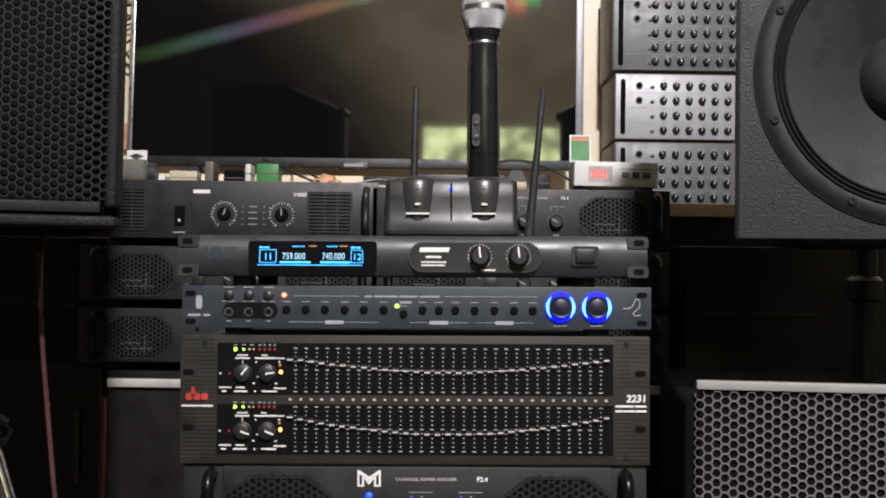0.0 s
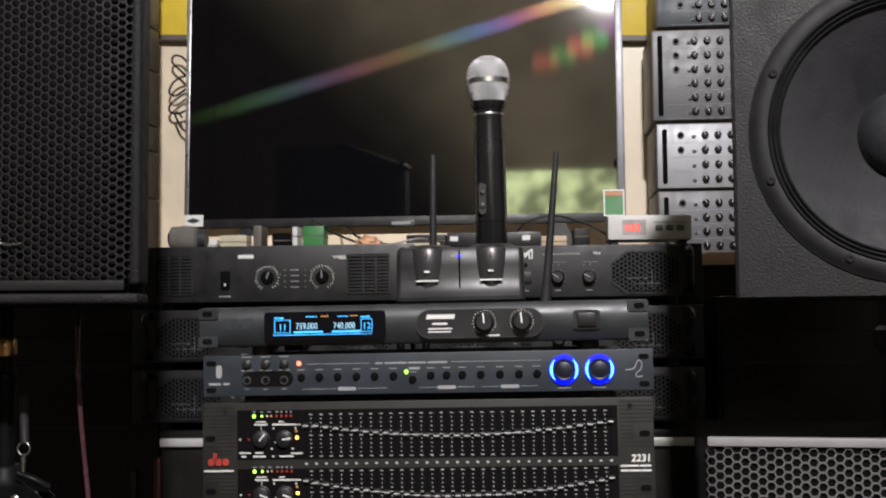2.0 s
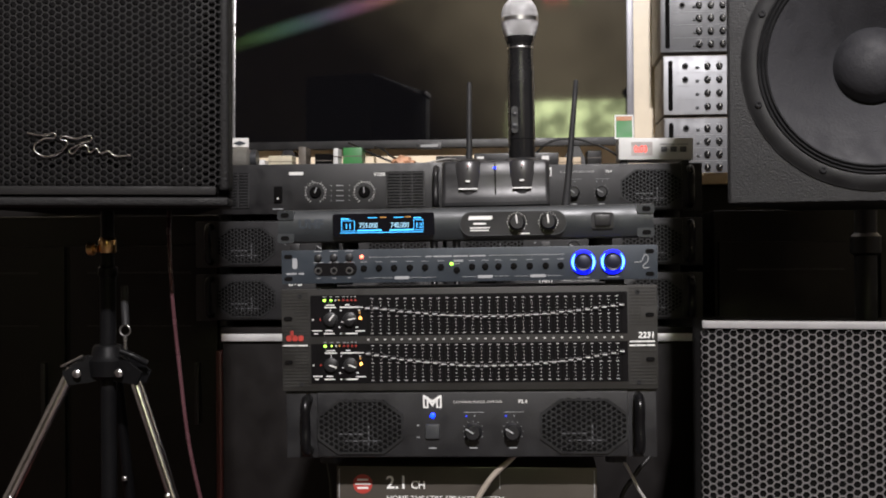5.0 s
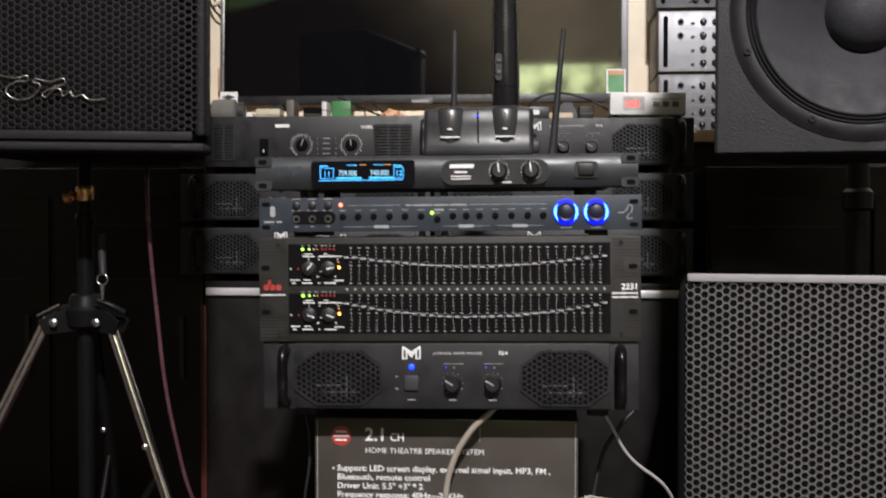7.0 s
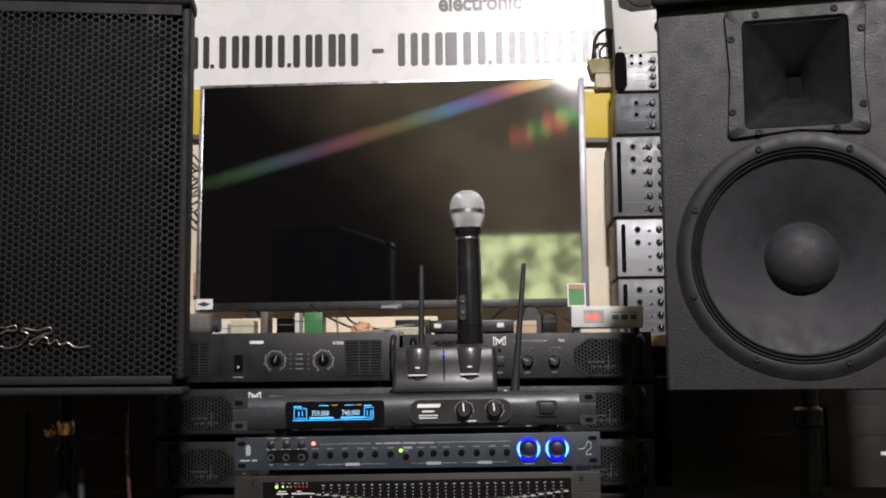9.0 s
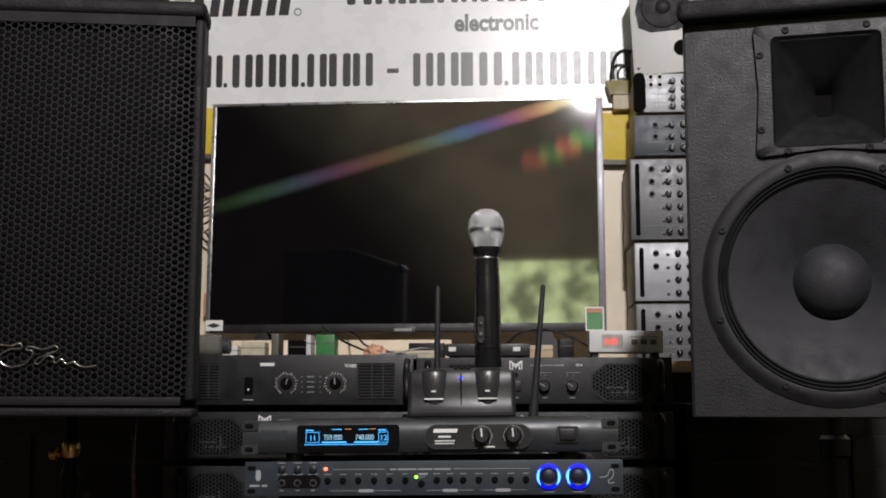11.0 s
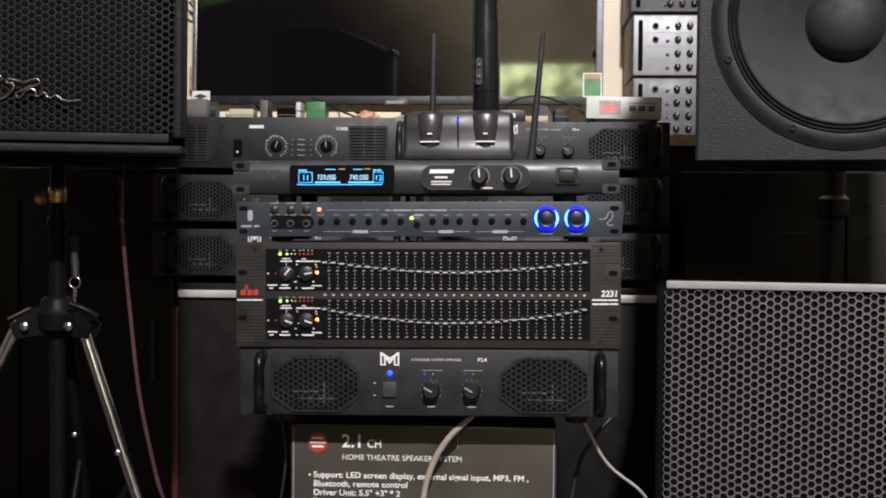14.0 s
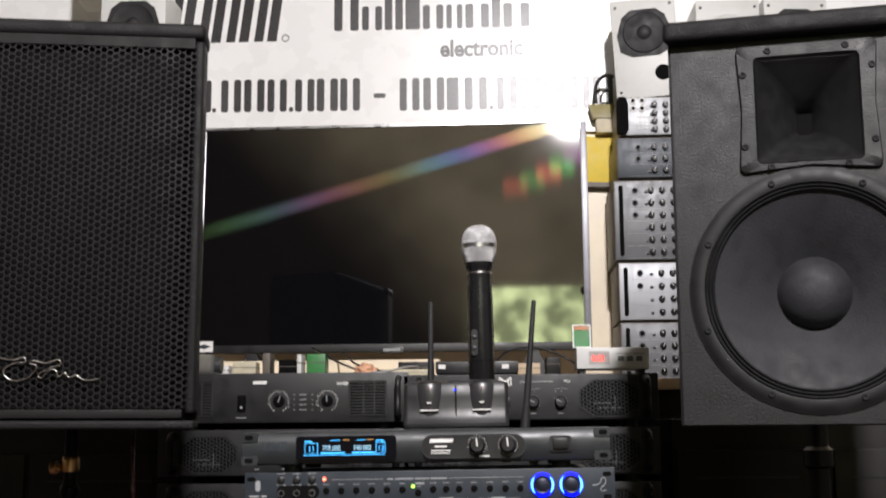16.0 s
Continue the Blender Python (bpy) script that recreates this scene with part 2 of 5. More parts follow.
def words(name, text, x, z, size, mat, parent, y=-0.0006, align="LEFT", stretch=1.0, label="", bold=0.0, slant=0.0):
    cu = bpy.data.curves.new(name, "FONT")
    cu.body, cu.size, cu.align_x, cu.extrude, cu.resolution_u = text, size, align, 0.0002, 3
    cu.offset, cu.shear = bold, slant
    tmp = bpy.data.objects.new(name, cu)
    me = bpy.data.meshes.new_from_object(tmp)
    bpy.data.objects.remove(tmp)
    me.name = name
    me.materials.clear()
    me.materials.append(mat)
    me.transform(pose(x, y, z, 90, 0, 0) @ Matrix.Diagonal((stretch, 1, 1, 1)))
    ob = new(name, me)
    ob.parent = parent
    if label:
        tagged(ob, label)
    return ob


def add_bars(bm, rows, y0=-0.0008, y1=0.0006):
    for x0, x1, z0, z1 in rows:
        add_box(bm, x0, x1, y0, y1, z0, z1)


def bars(rows, y0=-0.0008, y1=0.0006):
    bm = bmesh.new()
    add_bars(bm, rows, y0, y1)
    return bm


def honeycomb(name, parent, mat, x0, x1, z0, z1, pitch, hole, depth, shape, label="", inside=None):
    """A sheet with hexagonal holes; shape(x, z) gives its y."""
    verts, faces = [], []
    cx, cz = pitch * 0.8660254, pitch
    col = 0
    ang = [math.pi / 3 * k for k in range(6)]
    big = pitch / math.sqrt(3)
    x = x0 + big
    while x < x1 - big * 0.5:
        z = z0 + cz * (0.5 if col % 2 else 1.0)
        while z < z1 - cz * 0.4:
            if inside and not inside(x, z):
                z += cz
                continue
            n = len(verts)
            for r, d in ((big, 0), (big * hole, 0), (big * hole, depth)):
                for a in ang:
                    px, pz = x + r * math.cos(a), z + r * math.sin(a)
                    verts.append((px, shape(px, pz) + d, pz))
            for k in range(6):
                j = (k + 1) % 6
                faces.append((n + k, n + j, n + 6 + j, n + 6 + k))
                faces.append((n + 6 + k, n + 6 + j, n + 12 + j, n + 12 + k))
            z += cz
        x += cx
        col += 1
    me = bpy.data.meshes.new(name)
    me.from_pydata(verts, [], faces)
    me.materials.append(mat)
    ob = new(name, me)
    ob.parent = parent
    return tagged(ob, label, kind="stuff")


# ---- the room ----
def slab(name, x0, x1, y0, y1, z0, z1, mat, label, category):
    return tagged(obj(name, box(x0, x1, y0, y1, z0, z1), mat), label, category, kind="structure")


slab("floor", -2.6, 2.6, -4.0, 2.8, -0.1, 0.0, floor_tile, "dark reddish-brown tiled shop floor", "floor")
slab("ceiling", -2.6, 2.6, -4.0, 2.8, 4.2, 4.3, ceiling_paint, "plain off-white painted ceiling", "ceiling")
slab("wall_north", -2.6, 2.6, 2.68, 2.8, 0.0, 4.2, wall_paint, "warm beige painted back wall of the shop", "wall")
slab("wall_west", -2.7, -2.6, -4.0, 2.8, 0.0, 4.2, dark_wall, "unseen side wall, kept dark to cut bounced light", "wall")
slab("wall_east", 2.6, 2.7, -4.0, 2.8, 0.0, 4.2, side_wall, "unseen side wall, coloured dark against bounced light", "wall")
slab("wall_south", -2.6, 2.6, -4.1, -4.0, 0.0, 4.2, dark_wall, "unseen wall behind the viewer, kept dark to cut bounced light", "wall")


# ---- loudspeakers ----
def left_speaker():
    w, h, d = 0.377, 0.5535, 0.34
    s = thing("loudspeaker", pose(-0.335, 1.225, 0.8465, 0, 0.3, 9), "black plastic loudspeaker with a perforated steel grille on a tripod stand", "loudspeaker")
    shell = bmesh.new()
    add_box(shell, -w, 0, 0.0, d, 0, h, 0.016, 4)
    for v in shell.verts:
        k = max(0.0, (v.co.y - 0.05) / (d - 0.05))
        v.co.x = -w / 2 + (v.co.x + w / 2) * (1 - 0.42 * k)
        v.co.y += 0.012
    part("cabinet", shell, void_black, s)
    part("bottom_rim", box(-w, 0, -0.014, 0.05, 0, 0.0115, 0.004, 3), textured_black, s)
    part("grille_foot", box(-w + 0.008, -0.016, -0.0125, -0.0005, 0.0145, 0.0255, 0.0015), grille_black, s)
    part("top_rim", box(-w, 0.002, -0.014, 0.06, h - 0.022, h, 0.009, 3), textured_black, s)
    part("side_rim", box(-0.014, 0.0, -0.004, 0.05, 0.02, h - 0.02, 0.006, 3), textured_black, s)
    part("foam", box(-w + 0.006, -0.016, -0.0015, 0.013, 0.02, h - 0.02), void_black, s)
    def bow(x, z):
        k = (x + w / 2) / (w / 2)
        return -0.012 + 0.012 * max(0.0, abs(k) - 0.7) ** 2 * 9
    honeycomb("grille", s, grille_black, -w + 0.004, -0.010, 0.024, h - 0.020, 0.0093, 0.81, 0.0022, bow, "black perforated steel grille")
    part("grille_edge", box(-w + 0.006, -0.012, -0.0135, -0.010, h - 0.036, h - 0.022), grille_black, s)
    # the badge is a plain flourish
    flourish = ((-0.252, 0.0924), (-0.234, 0.0896), (-0.217, 0.0900), (-0.234, 0.0843), (-0.244, 0.0744), (-0.236, 0.0645), (-0.219, 0.0645), (-0.206, 0.0734), (-0.203, 0.0822), (-0.211, 0.0856), (-0.192, 0.0856), (-0.172, 0.0868), (-0.187, 0.0789), (-0.199, 0.0677), (-0.183, 0.0774), (-0.177, 0.0748), (-0.175, 0.0685), (-0.166, 0.0731), (-0.162, 0.0677), (-0.151, 0.0698), (-0.144, 0.0645), (-0.123, 0.0650))
    tube("badge", [(x, -0.0165, z) for x, z in flourish], 0.0013, chrome, s, "polished flourish-shaped badge")
    return s


left_speaker()


def add_ring_plate(bm, x0, x1, z0, z1, cx, cz, a, b, round_hole, y0, y1):
    """A rectangular board with a round or a rectangular hole through it."""
    angs = {2 * math.pi * k / 64 for k in range(64)}
    for p, q in ((x0, z0), (x1, z0), (x1, z1), (x0, z1)):
        angs.add(math.atan2(q - cz, p - cx) % (2 * math.pi))
    for p, q in ((a, b), (-a, b), (-a, -b), (a, -b)):
        angs.add(math.atan2(q, p) % (2 * math.pi))
    rim, hole, back = [], [], []
    for t in sorted(angs):
        c, n = math.cos(t), math.sin(t)
        far = min(((x1 - cx) / c if c > 1e-9 else (x0 - cx) / c if c < -1e-9 else 9), ((z1 - cz) / n if n > 1e-9 else (z0 - cz) / n if n < -1e-9 else 9))
        near = a if round_hole else min(a / abs(c) if abs(c) > 1e-9 else 9, b / abs(n) if abs(n) > 1e-9 else 9)
        rim.append(bm.verts.new((cx + far * c, y0, cz + far * n)))
        hole.append(bm.verts.new((cx + near * c, y0, cz + near * n)))
        back.append(bm.verts.new((cx + near * c, y1, cz + near * n)))
    for k in range(len(rim)):
        j = (k + 1) % len(rim)
        bm.faces.new((rim[k], rim[j], hole[j], hole[k]))
        bm.faces.new((hole[k], hole[j], back[j], back[k]))


rim_black = material("rim_black", (0.0068, 0.0068, 0.0072), 0.55, grain=0.15, spec=0.35)


def driver(s, cx, cz, r):
    """A bass driver on a front panel: basket rim, surround, cone, cap and its screws."""
    m = front(cx, cz, 0)
    part("basket_rim", lathe(m, [(r * 0.872, 0.001), (r * 0.878, 0.0045), (r * 0.89, 0.005), (r * 0.965, 0.005), (r * 0.985, 0.0025), (r, 0.0020), (r, -0.001)], 64, False), rim_black, s, "black pressed-steel driver rim")
    part("surround", lathe(m, [(r * 0.885, 0.003), (r * 0.868, 0.0075), (r * 0.852, 0.002), (r * 0.838, 0.0065), (r * 0.824, 0.001), (r * 0.810, 0.005), (r * 0.795, -0.002)], 64, False), rubber, s, "corrugated rubber surround")
    part("cone", lathe(m, [(r * 0.80, -0.001), (r * 0.6, -0.018), (r * 0.4, -0.042), (r * 0.26, -0.058)], 64, False), cone_paper, s, "dark grey paper cone")
    part("dust_cap", lathe(m, [(r * 0.30, -0.053), (r * 0.27, -0.041), (r * 0.22, -0.030), (r * 0.14, -0.022), (r * 0.06, -0.0185), (r * 0.02, -0.0181), (0.0001, -0.018)], 48, False), cone_paper, s)
    for k in range(8):
        a = radians(20.0 + 45 * k)
        part("screw", lathe(front(cx + r * 0.92 * math.cos(a), cz + r * 0.92 * math.sin(a)), [(0.0048, 0.004), (0.0048, 0.0070), (0.0036, 0.0082), (0.002, 0.0082), (0.0016, 0.0068)], 10), matt_black, s)


def add_rounded_plate(bm, x0, x1, z0, z1, r, hx0, hx1, hz0, hz1, hr, y0, y1, waist=0.0, n=10):
    """A plate with rounded corners and a rounded window; its sides draw in by waist at mid height."""
    def ring(a0, a1, b0, b1, rad, y, w=0.0):
        out = []
        for cx, cz, t0 in ((a1 - rad, b1 - rad, 0), (a0 + rad, b1 - rad, 90), (a0 + rad, b0 + rad, 180), (a1 - rad, b0 + rad, 270)):
            for k in range(n + 1):
                t = radians(t0 + 90 * k / n)
                out.append((cx + rad * math.cos(t), cz + rad * math.sin(t)))
        fine = []
        for k, p in enumerate(out):
            q = out[(k + 1) % len(out)]
            fine.append(p)
            if k % (n + 1) == n:
                fine += [(p[0] + (q[0] - p[0]) * u / 8, p[1] + (q[1] - p[1]) * u / 8) for u in range(1, 8)]
        mx, mz, hz = (a0 + a1) / 2, (b0 + b1) / 2, (b1 - b0) / 2
        pts = []
        for x, z in fine:
            side = max(0.0, 1 - abs(z - mz) / (hz * 0.8))
            low = max(0.0, 1 - abs(x - mx) / ((a1 - a0) * 0.45)) if z < b0 + rad * 0.5 else 0.0
            pts.append(bm.verts.new((x - math.copysign(w * side ** 0.8, x - mx), y, z + 1.6 * w * low)))
        return pts
    rings = [ring(x0, x1, z0, z1, r, y1, waist), ring(x0, x1, z0, z1, r, y0 + 0.0015, waist), ring(x0 + 0.0015, x1 - 0.0015, z0 + 0.0015, z1 - 0.0015, r, y0, waist), ring(hx0, hx1, hz0, hz1, hr, y0), ring(hx0 + 0.002, hx1 - 0.002, hz0 + 0.002, hz1 - 0.002, hr, y0 + 0.003)]
    for a, b in zip(rings, rings[1:]):
        for k in range(len(a)):
            j = (k + 1) % len(a)
            bm.faces.new((a[k], a[j], b[j], b[k]))


def right_speaker():
    w, h, d = 0.369, 0.552, 0.34
    s = thing("loudspeaker", pose(0.309, 1.2645, 0.845, 0, 0, -11), "black two-way loudspeaker without a grille, bare twelve-inch driver", "loudspeaker")
    for sg, x0, x1 in ((1, 0.0, 0.018), (-1, w - 0.018, w)):
        side = box(x0, x1, 0.002, d, 0, h - 0.022, 0.004)
        for v in side.verts:
            v.co.x += sg * max(0.0, v.co.y - 0.02) * 0.25
        part("side_panel", side, vinyl_black, s)
    base = box(0.0185, w - 0.0185, 0.002, d, 0, 0.018, 0.004)
    core = box(0.0185, w - 0.0185, 0.10, d, 0.019, h - 0.024)
    cap = box(-0.006, w + 0.006, -0.024, d, h - 0.0290, h, 0.011, 4)
    for part_mesh in (base, core, cap):
        for v in part_mesh.verts:
            v.co.x = w / 2 + (v.co.x - w / 2) * (1 - max(0.0, v.co.y - 0.02) * 0.5 / w)
    part("bottom_panel", base, vinyl_black, s)
    part("inner_box", core, void_black, s)
    part("top_cap", cap, textured_black, s)
    xc, zc = 0.1825, 0.422
    baffle = bmesh.new()
    add_ring_plate(baffle, 0.004, w - 0.004, 0.002, 0.344, 0.182, 0.178, 0.140, 0.140, True, 0.0, 0.02)
    add_ring_plate(baffle, 0.004, w - 0.004, 0.344, h - 0.030, xc, zc, 0.066, 0.070, False, 0.0, 0.02)
    part("baffle", baffle, vinyl_black, s, "black textured front baffle", smooth=False)
    driver(s, 0.182, 0.178, 0.1645)
    # horn plate and flare
    plate = bmesh.new()
    add_rounded_plate(plate, xc - 0.0915, xc + 0.0915, 0.3360, 0.5130, 0.009, xc - 0.0690, xc + 0.0690, zc - 0.0745, zc + 0.0745, 0.008, -0.0065, 0.0005, 0.0045)
    part("horn_plate", plate, vinyl_black, s, "black moulded horn plate")
    horn = bmesh.new()
    loops = []
    for k in range(15):
        u = k / 14
        flare = (1 - u) ** 1.35
        hw, hz = 0.0075 + (0.0665 - 0.0075) * flare, 0.013 + (0.0720 - 0.013) * flare
        y = -0.003 + 0.100 * u ** 0.9
        rad = min(hw, hz) * (0.10 + 0.5 * u)
        loops.append([horn.verts.new((xc + px, y, zc + pz)) for px, pz in rounded(-hw, hw, -hz, hz, rad, 4)])
    for a, b in zip(loops, loops[1:]):
        for k in range(len(a)):
            j = (k + 1) % len(a)
            horn.faces.new((a[k], a[j], b[j], b[k]))
    horn.faces.new(loops[-1])
    # black plate over the horn's end, standing in for the shade deep inside
    part("throat_shade", box(xc - 0.0105, xc + 0.0105, 0.086, 0.088, zc - 0.0165, zc + 0.0165), void_black, s)
    part("horn", horn, horn_plastic, s, "flared rectangular horn")
    for x, z in ((0.133, 0.5040), (0.234, 0.5045), (0.2665, 0.475), (0.0995, 0.472), (0.0985, 0.372), (0.1315, 0.3430), (0.231, 0.3430), (0.2655, 0.3735)):
        part("screw", lathe(front(x, z), [(0.0050, 0.004), (0.0050, 0.0075), (0.0040, 0.0088), (0.0022, 0.0088), (0.0016, 0.0074)], 12), matt_black, s)
    return s


horn_plastic = material("horn_plastic", (0.0085, 0.0085, 0.009), 0.5, grain=0.12, bump=0.05, bump_scale=500)
right_speaker()


edge_grey = material("edge_grey", (0.29, 0.285, 0.285), 0.45, metal=0.1, grain=0.12)


def subwoofer():
    w, h, d = 0.50, 0.62, 0.5
    s = thing("subwoofer", pose(0.285, 1.335, 0.07, 0, 0, -7), "large floor-standing loudspeaker with a light grey perforated grille", "loudspeaker")
    part("cabinet", box(-0.012, w, 0.012, d, 0, h - 0.022, 0.01, 3), void_black, s)
    part("foam", box(0.004, w - 0.004, 0.004, 0.013, 0.004, h - 0.006), void_black, s)
    def curl(x, z):
        return 0.6 * max(0.0, 0.022 - x) ** 1.25
    honeycomb("grille", s, grille_grey, -0.002, w, 0.004, h - 0.0085, 0.0107, 0.83, 0.0025, curl, "grey perforated steel grille")
    part("grille_edge", box(0.0, w, -0.002, 0.012, h - 0.0100, h, 0.002), edge_grey, s, "folded grey steel edge")
    for x in (0.03, w - 0.05):
        for y in (0.05, d - 0.05):
            part("foot", lathe(pose(x, y, -0.07), [(0.025, 0), (0.022, 0.07)], 16), rubber, s)
    return s


subwoofer()


def tripod():
    s = thing("speaker_stand", pose(-0.5535, 1.375, 0.0), "black tripod speaker stand with bright steel legs", "speaker stand")
    part("pole", lathe(pose(0, 0, 0.18), [(0.0115, 0), (0.0115, 0.59)], 20), stand_black, s)
    part("inner_pole", lathe(pose(0, 0, 0.77), [(0.0095, 0), (0.0095, 0.078)], 20), stand_black, s)
    part("collar", lathe(pose(0, 0, 0.787), [(0.0100, 0), (0.0125, 0.003), (0.0125, 0.018), (0.0105, 0.022)], 20), brass, s, "brass collar")
    part("knob", lathe(pose(-0.012, -0.006, 0.793, 0, -90, 0), [(0.005, 0), (0.005, 0.004), (0.009, 0.006), (0.009, 0.014), (0.006, 0.016)], 12), brass, s, "small brass clamp knob")
    part("upper_ring", lathe(pose(0, 0, 0.752), [(0.0120, 0), (0.0140, 0.003), (0.0140, 0.013), (0.0120, 0.016)], 20), stand_black, s)
    part("hub", lathe(pose(0, 0, 0.607), [(0.018, 0), (0.029, 0.004), (0.031, 0.026), (0.024, 0.034), (0.022, 0.044), (0.0185, 0.048)], 24), stand_black, s, "moulded black hub")
    part("lower_ring", lathe(pose(0, 0, 0.26), [(0.02, 0), (0.03, 0.006), (0.03, 0.03), (0.02, 0.036)], 20), stand_black, s)
    for ang, far in ((-14, 1.0), (204, 1.3), (95, 1.0)):
        c, n = far * math.cos(radians(ang)), far * math.sin(radians(ang))
        tube("leg", [(c * 0.038, n * 0.038, 0.622), (c * 0.140, n * 0.140, 0.35), (c * 0.27, n * 0.27, 0.01)], 0.0085, stand_black if ang == 95 else polished_steel, s, "" if ang == 95 else "bright steel leg")
        part("pivot", lathe(pose(c * 0.027, n * 0.027 - 0.022, 0.617, 90, 0, 0), [(0.0060, 0), (0.0060, 0.003), (0.0035, 0.005)], 12), steel, s)
        for sg in (-1, 1):
            cheek = prism([(0.018, 0.604), (0.056, 0.600), (0.064, 0.618), (0.030, 0.640), (0.018, 0.640)], sg * 0.012 - 0.0015, sg * 0.012 + 0.0015)
            cheek.transform(pose(0, 0, 0, 0, 0, ang))
            part("bracket", cheek, stand_black, s, smooth=False)
        tube("brace", [(c * 0.03, n * 0.03, 0.275), (c * 0.122, n * 0.122, 0.41)], 0.005, stand_black, s)
        part("brace_bolt", lathe(pose(c * 0.10, n * 0.10 - 0.010, 0.445, 90, 0, 0), [(0.0040, 0), (0.0040, 0.003), (0.002, 0.0045)], 10), steel, s)
        part("rubber_foot", lathe(pose(c * 0.27, n * 0.27, 0.0), [(0.014, 0), (0.014, 0.02), (0.011, 0.035)], 12), rubber, s)
    tube("lever", [(-0.058, -0.03, 0.626), (-0.024, -0.035, 0.642)], 0.0016, steel, s)
    tube("hub_strap", [(0.028, -0.028, 0.648), (0.048, -0.026, 0.640), (0.064, -0.02, 0.630)], 0.0045, stand_black, s)
    tube("pin", [(0.034, -0.025, 0.648), (0.034, -0.025, 0.668)], 0.0028, steel, s, "steel locking pin")
    tube("pin_ring", [(0.034 + 0.0075 * math.cos(a), -0.025, 0.677 + 0.0075 * math.sin(a)) for a in (0, 1.57, 3.14, 4.71)], 0.0010, steel, s, "split ring", True)
    tube("strap", [(0.034, -0.022, 0.684), (0.031, -0.018, 0.715), (0.030, -0.016, 0.740)], 0.0055, rubber, s)


stand_black = material("stand_black", (0.005, 0.005, 0.0055), 0.4, spec=0.12)
polished_steel = material("polished_steel", (0.86, 0.86, 0.88), 0.17, metal=1.0, grain=0.15, scale=120)
tripod()
st = thing("speaker_stand", pose(0.590, 1.42, 0.0), "black pole stand behind the grey-grilled loudspeaker", "speaker stand")
part("pole", lathe(pose(0, 0.25, 0.03), [(0.0175, 0), (0.0175, 0.83)], 20), black_paint, st)
part("collar", lathe(pose(0, 0.25, 0.775), [(0.018, 0), (0.024, 0.004), (0.024, 0.03), (0.018, 0.036)], 20), black_plastic, st)
part("base", lathe(pose(0, 0.25, 0.0), [(0.17, 0), (0.17, 0.01), (0.03, 0.03), (0.02, 0.06)], 32), black_paint, st)


# ---- the rack in the middle ----
RACK = "audio units stacked in the middle"
TILT_RACK = -0.55


def rack_unit(name, z, label, category, x=-0.0262, y=1.24):
    return thing(name, pose(x, y, z, 0, TILT_RACK, 0), label, category, RACK)


def rotary(parent, x, z, r, length, mat, pointer=None, turn=0.0, y=0.0, name="knob"):
    k = part(name, lathe(front(x, z, y), [(r * 1.08, 0), (r * 1.08, length * 0.15), (r, length * 0.2), (r * 0.92, length * 0.9), (r * 0.8, length)], 28), mat, parent)
    if pointer:
        bm = bmesh.new()
        add_box(bm, -r * 0.085, r * 0.085, -0.0008, 0.0004, -r * 0.15, r * 0.95)
        bm.transform(pose(x, y - length, z, 0, turn, 0))
        part("pointer", bm, pointer, k)
    return k


def dial_marks(x, z, r0, r1, n, w, y=-0.0006, gap=60):
    bm = bmesh.new()
    for k in range(n):
        a = radians(-90 - gap / 2 - (360 - gap) * k / (n - 1))
        b2 = bmesh.new()
        add_box(b2, -w / 2, w / 2, y, y + 0.0008, r0, r1 + (r1 - r0) * (0.4 if k % 3 == 0 else 0))
        b2.transform(pose(x, 0, z, 0, 90 - math.degrees(a), 0))
        me = bpy.data.meshes.new("tmp")
        b2.to_mesh(me)
        b2.free()
        bm.from_mesh(me)
        bpy.data.meshes.remove(me)
    return bm


def led(parent, x, z, r, mat, name="led", y=-0.0005):
    return part(name, lathe(front(x, z, y), [(r, 0), (r, 0.0012), (r * 0.6, 0.002)], 12), mat, parent)


def monogram(parent, x, z, w, h, mat, y=-0.0007, t=0.16):
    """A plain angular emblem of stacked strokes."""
    bm = bmesh.new()
    for sg in (-1, 1):
        for k, (out, top) in enumerate(((0.50, 0.5), (0.30, 0.22))):
            a, s = out * w, w * 0.085
            add_box(bm, min(x + sg * a, x + sg * (a - s)), max(x + sg * a, x + sg * (a - s)), y, y + 0.001, z - h / 2, z + top * h)
            add_prism(bm, [(x + sg * (a - s), z + top * h), (x + sg * (a - s), z + (top - 0.22) * h), (x, z + (top - 0.62) * h), (x, z + (top - 0.40) * h)][::sg], y - 0.0002, y + 0.0008)
        add_box(bm, min(x + sg * 0.5 * w, x + sg * 0.30 * w), max(x + sg * 0.5 * w, x + sg * 0.30 * w), y - 0.0001, y + 0.001, z - h / 2, z - h / 2 + h * 0.09)
    return part("emblem", bm, mat, parent, "pale angular emblem", smooth=False)


mark_print = material("mark_print", (0.5, 0.5, 0.49), 0.6, grain=0.15)


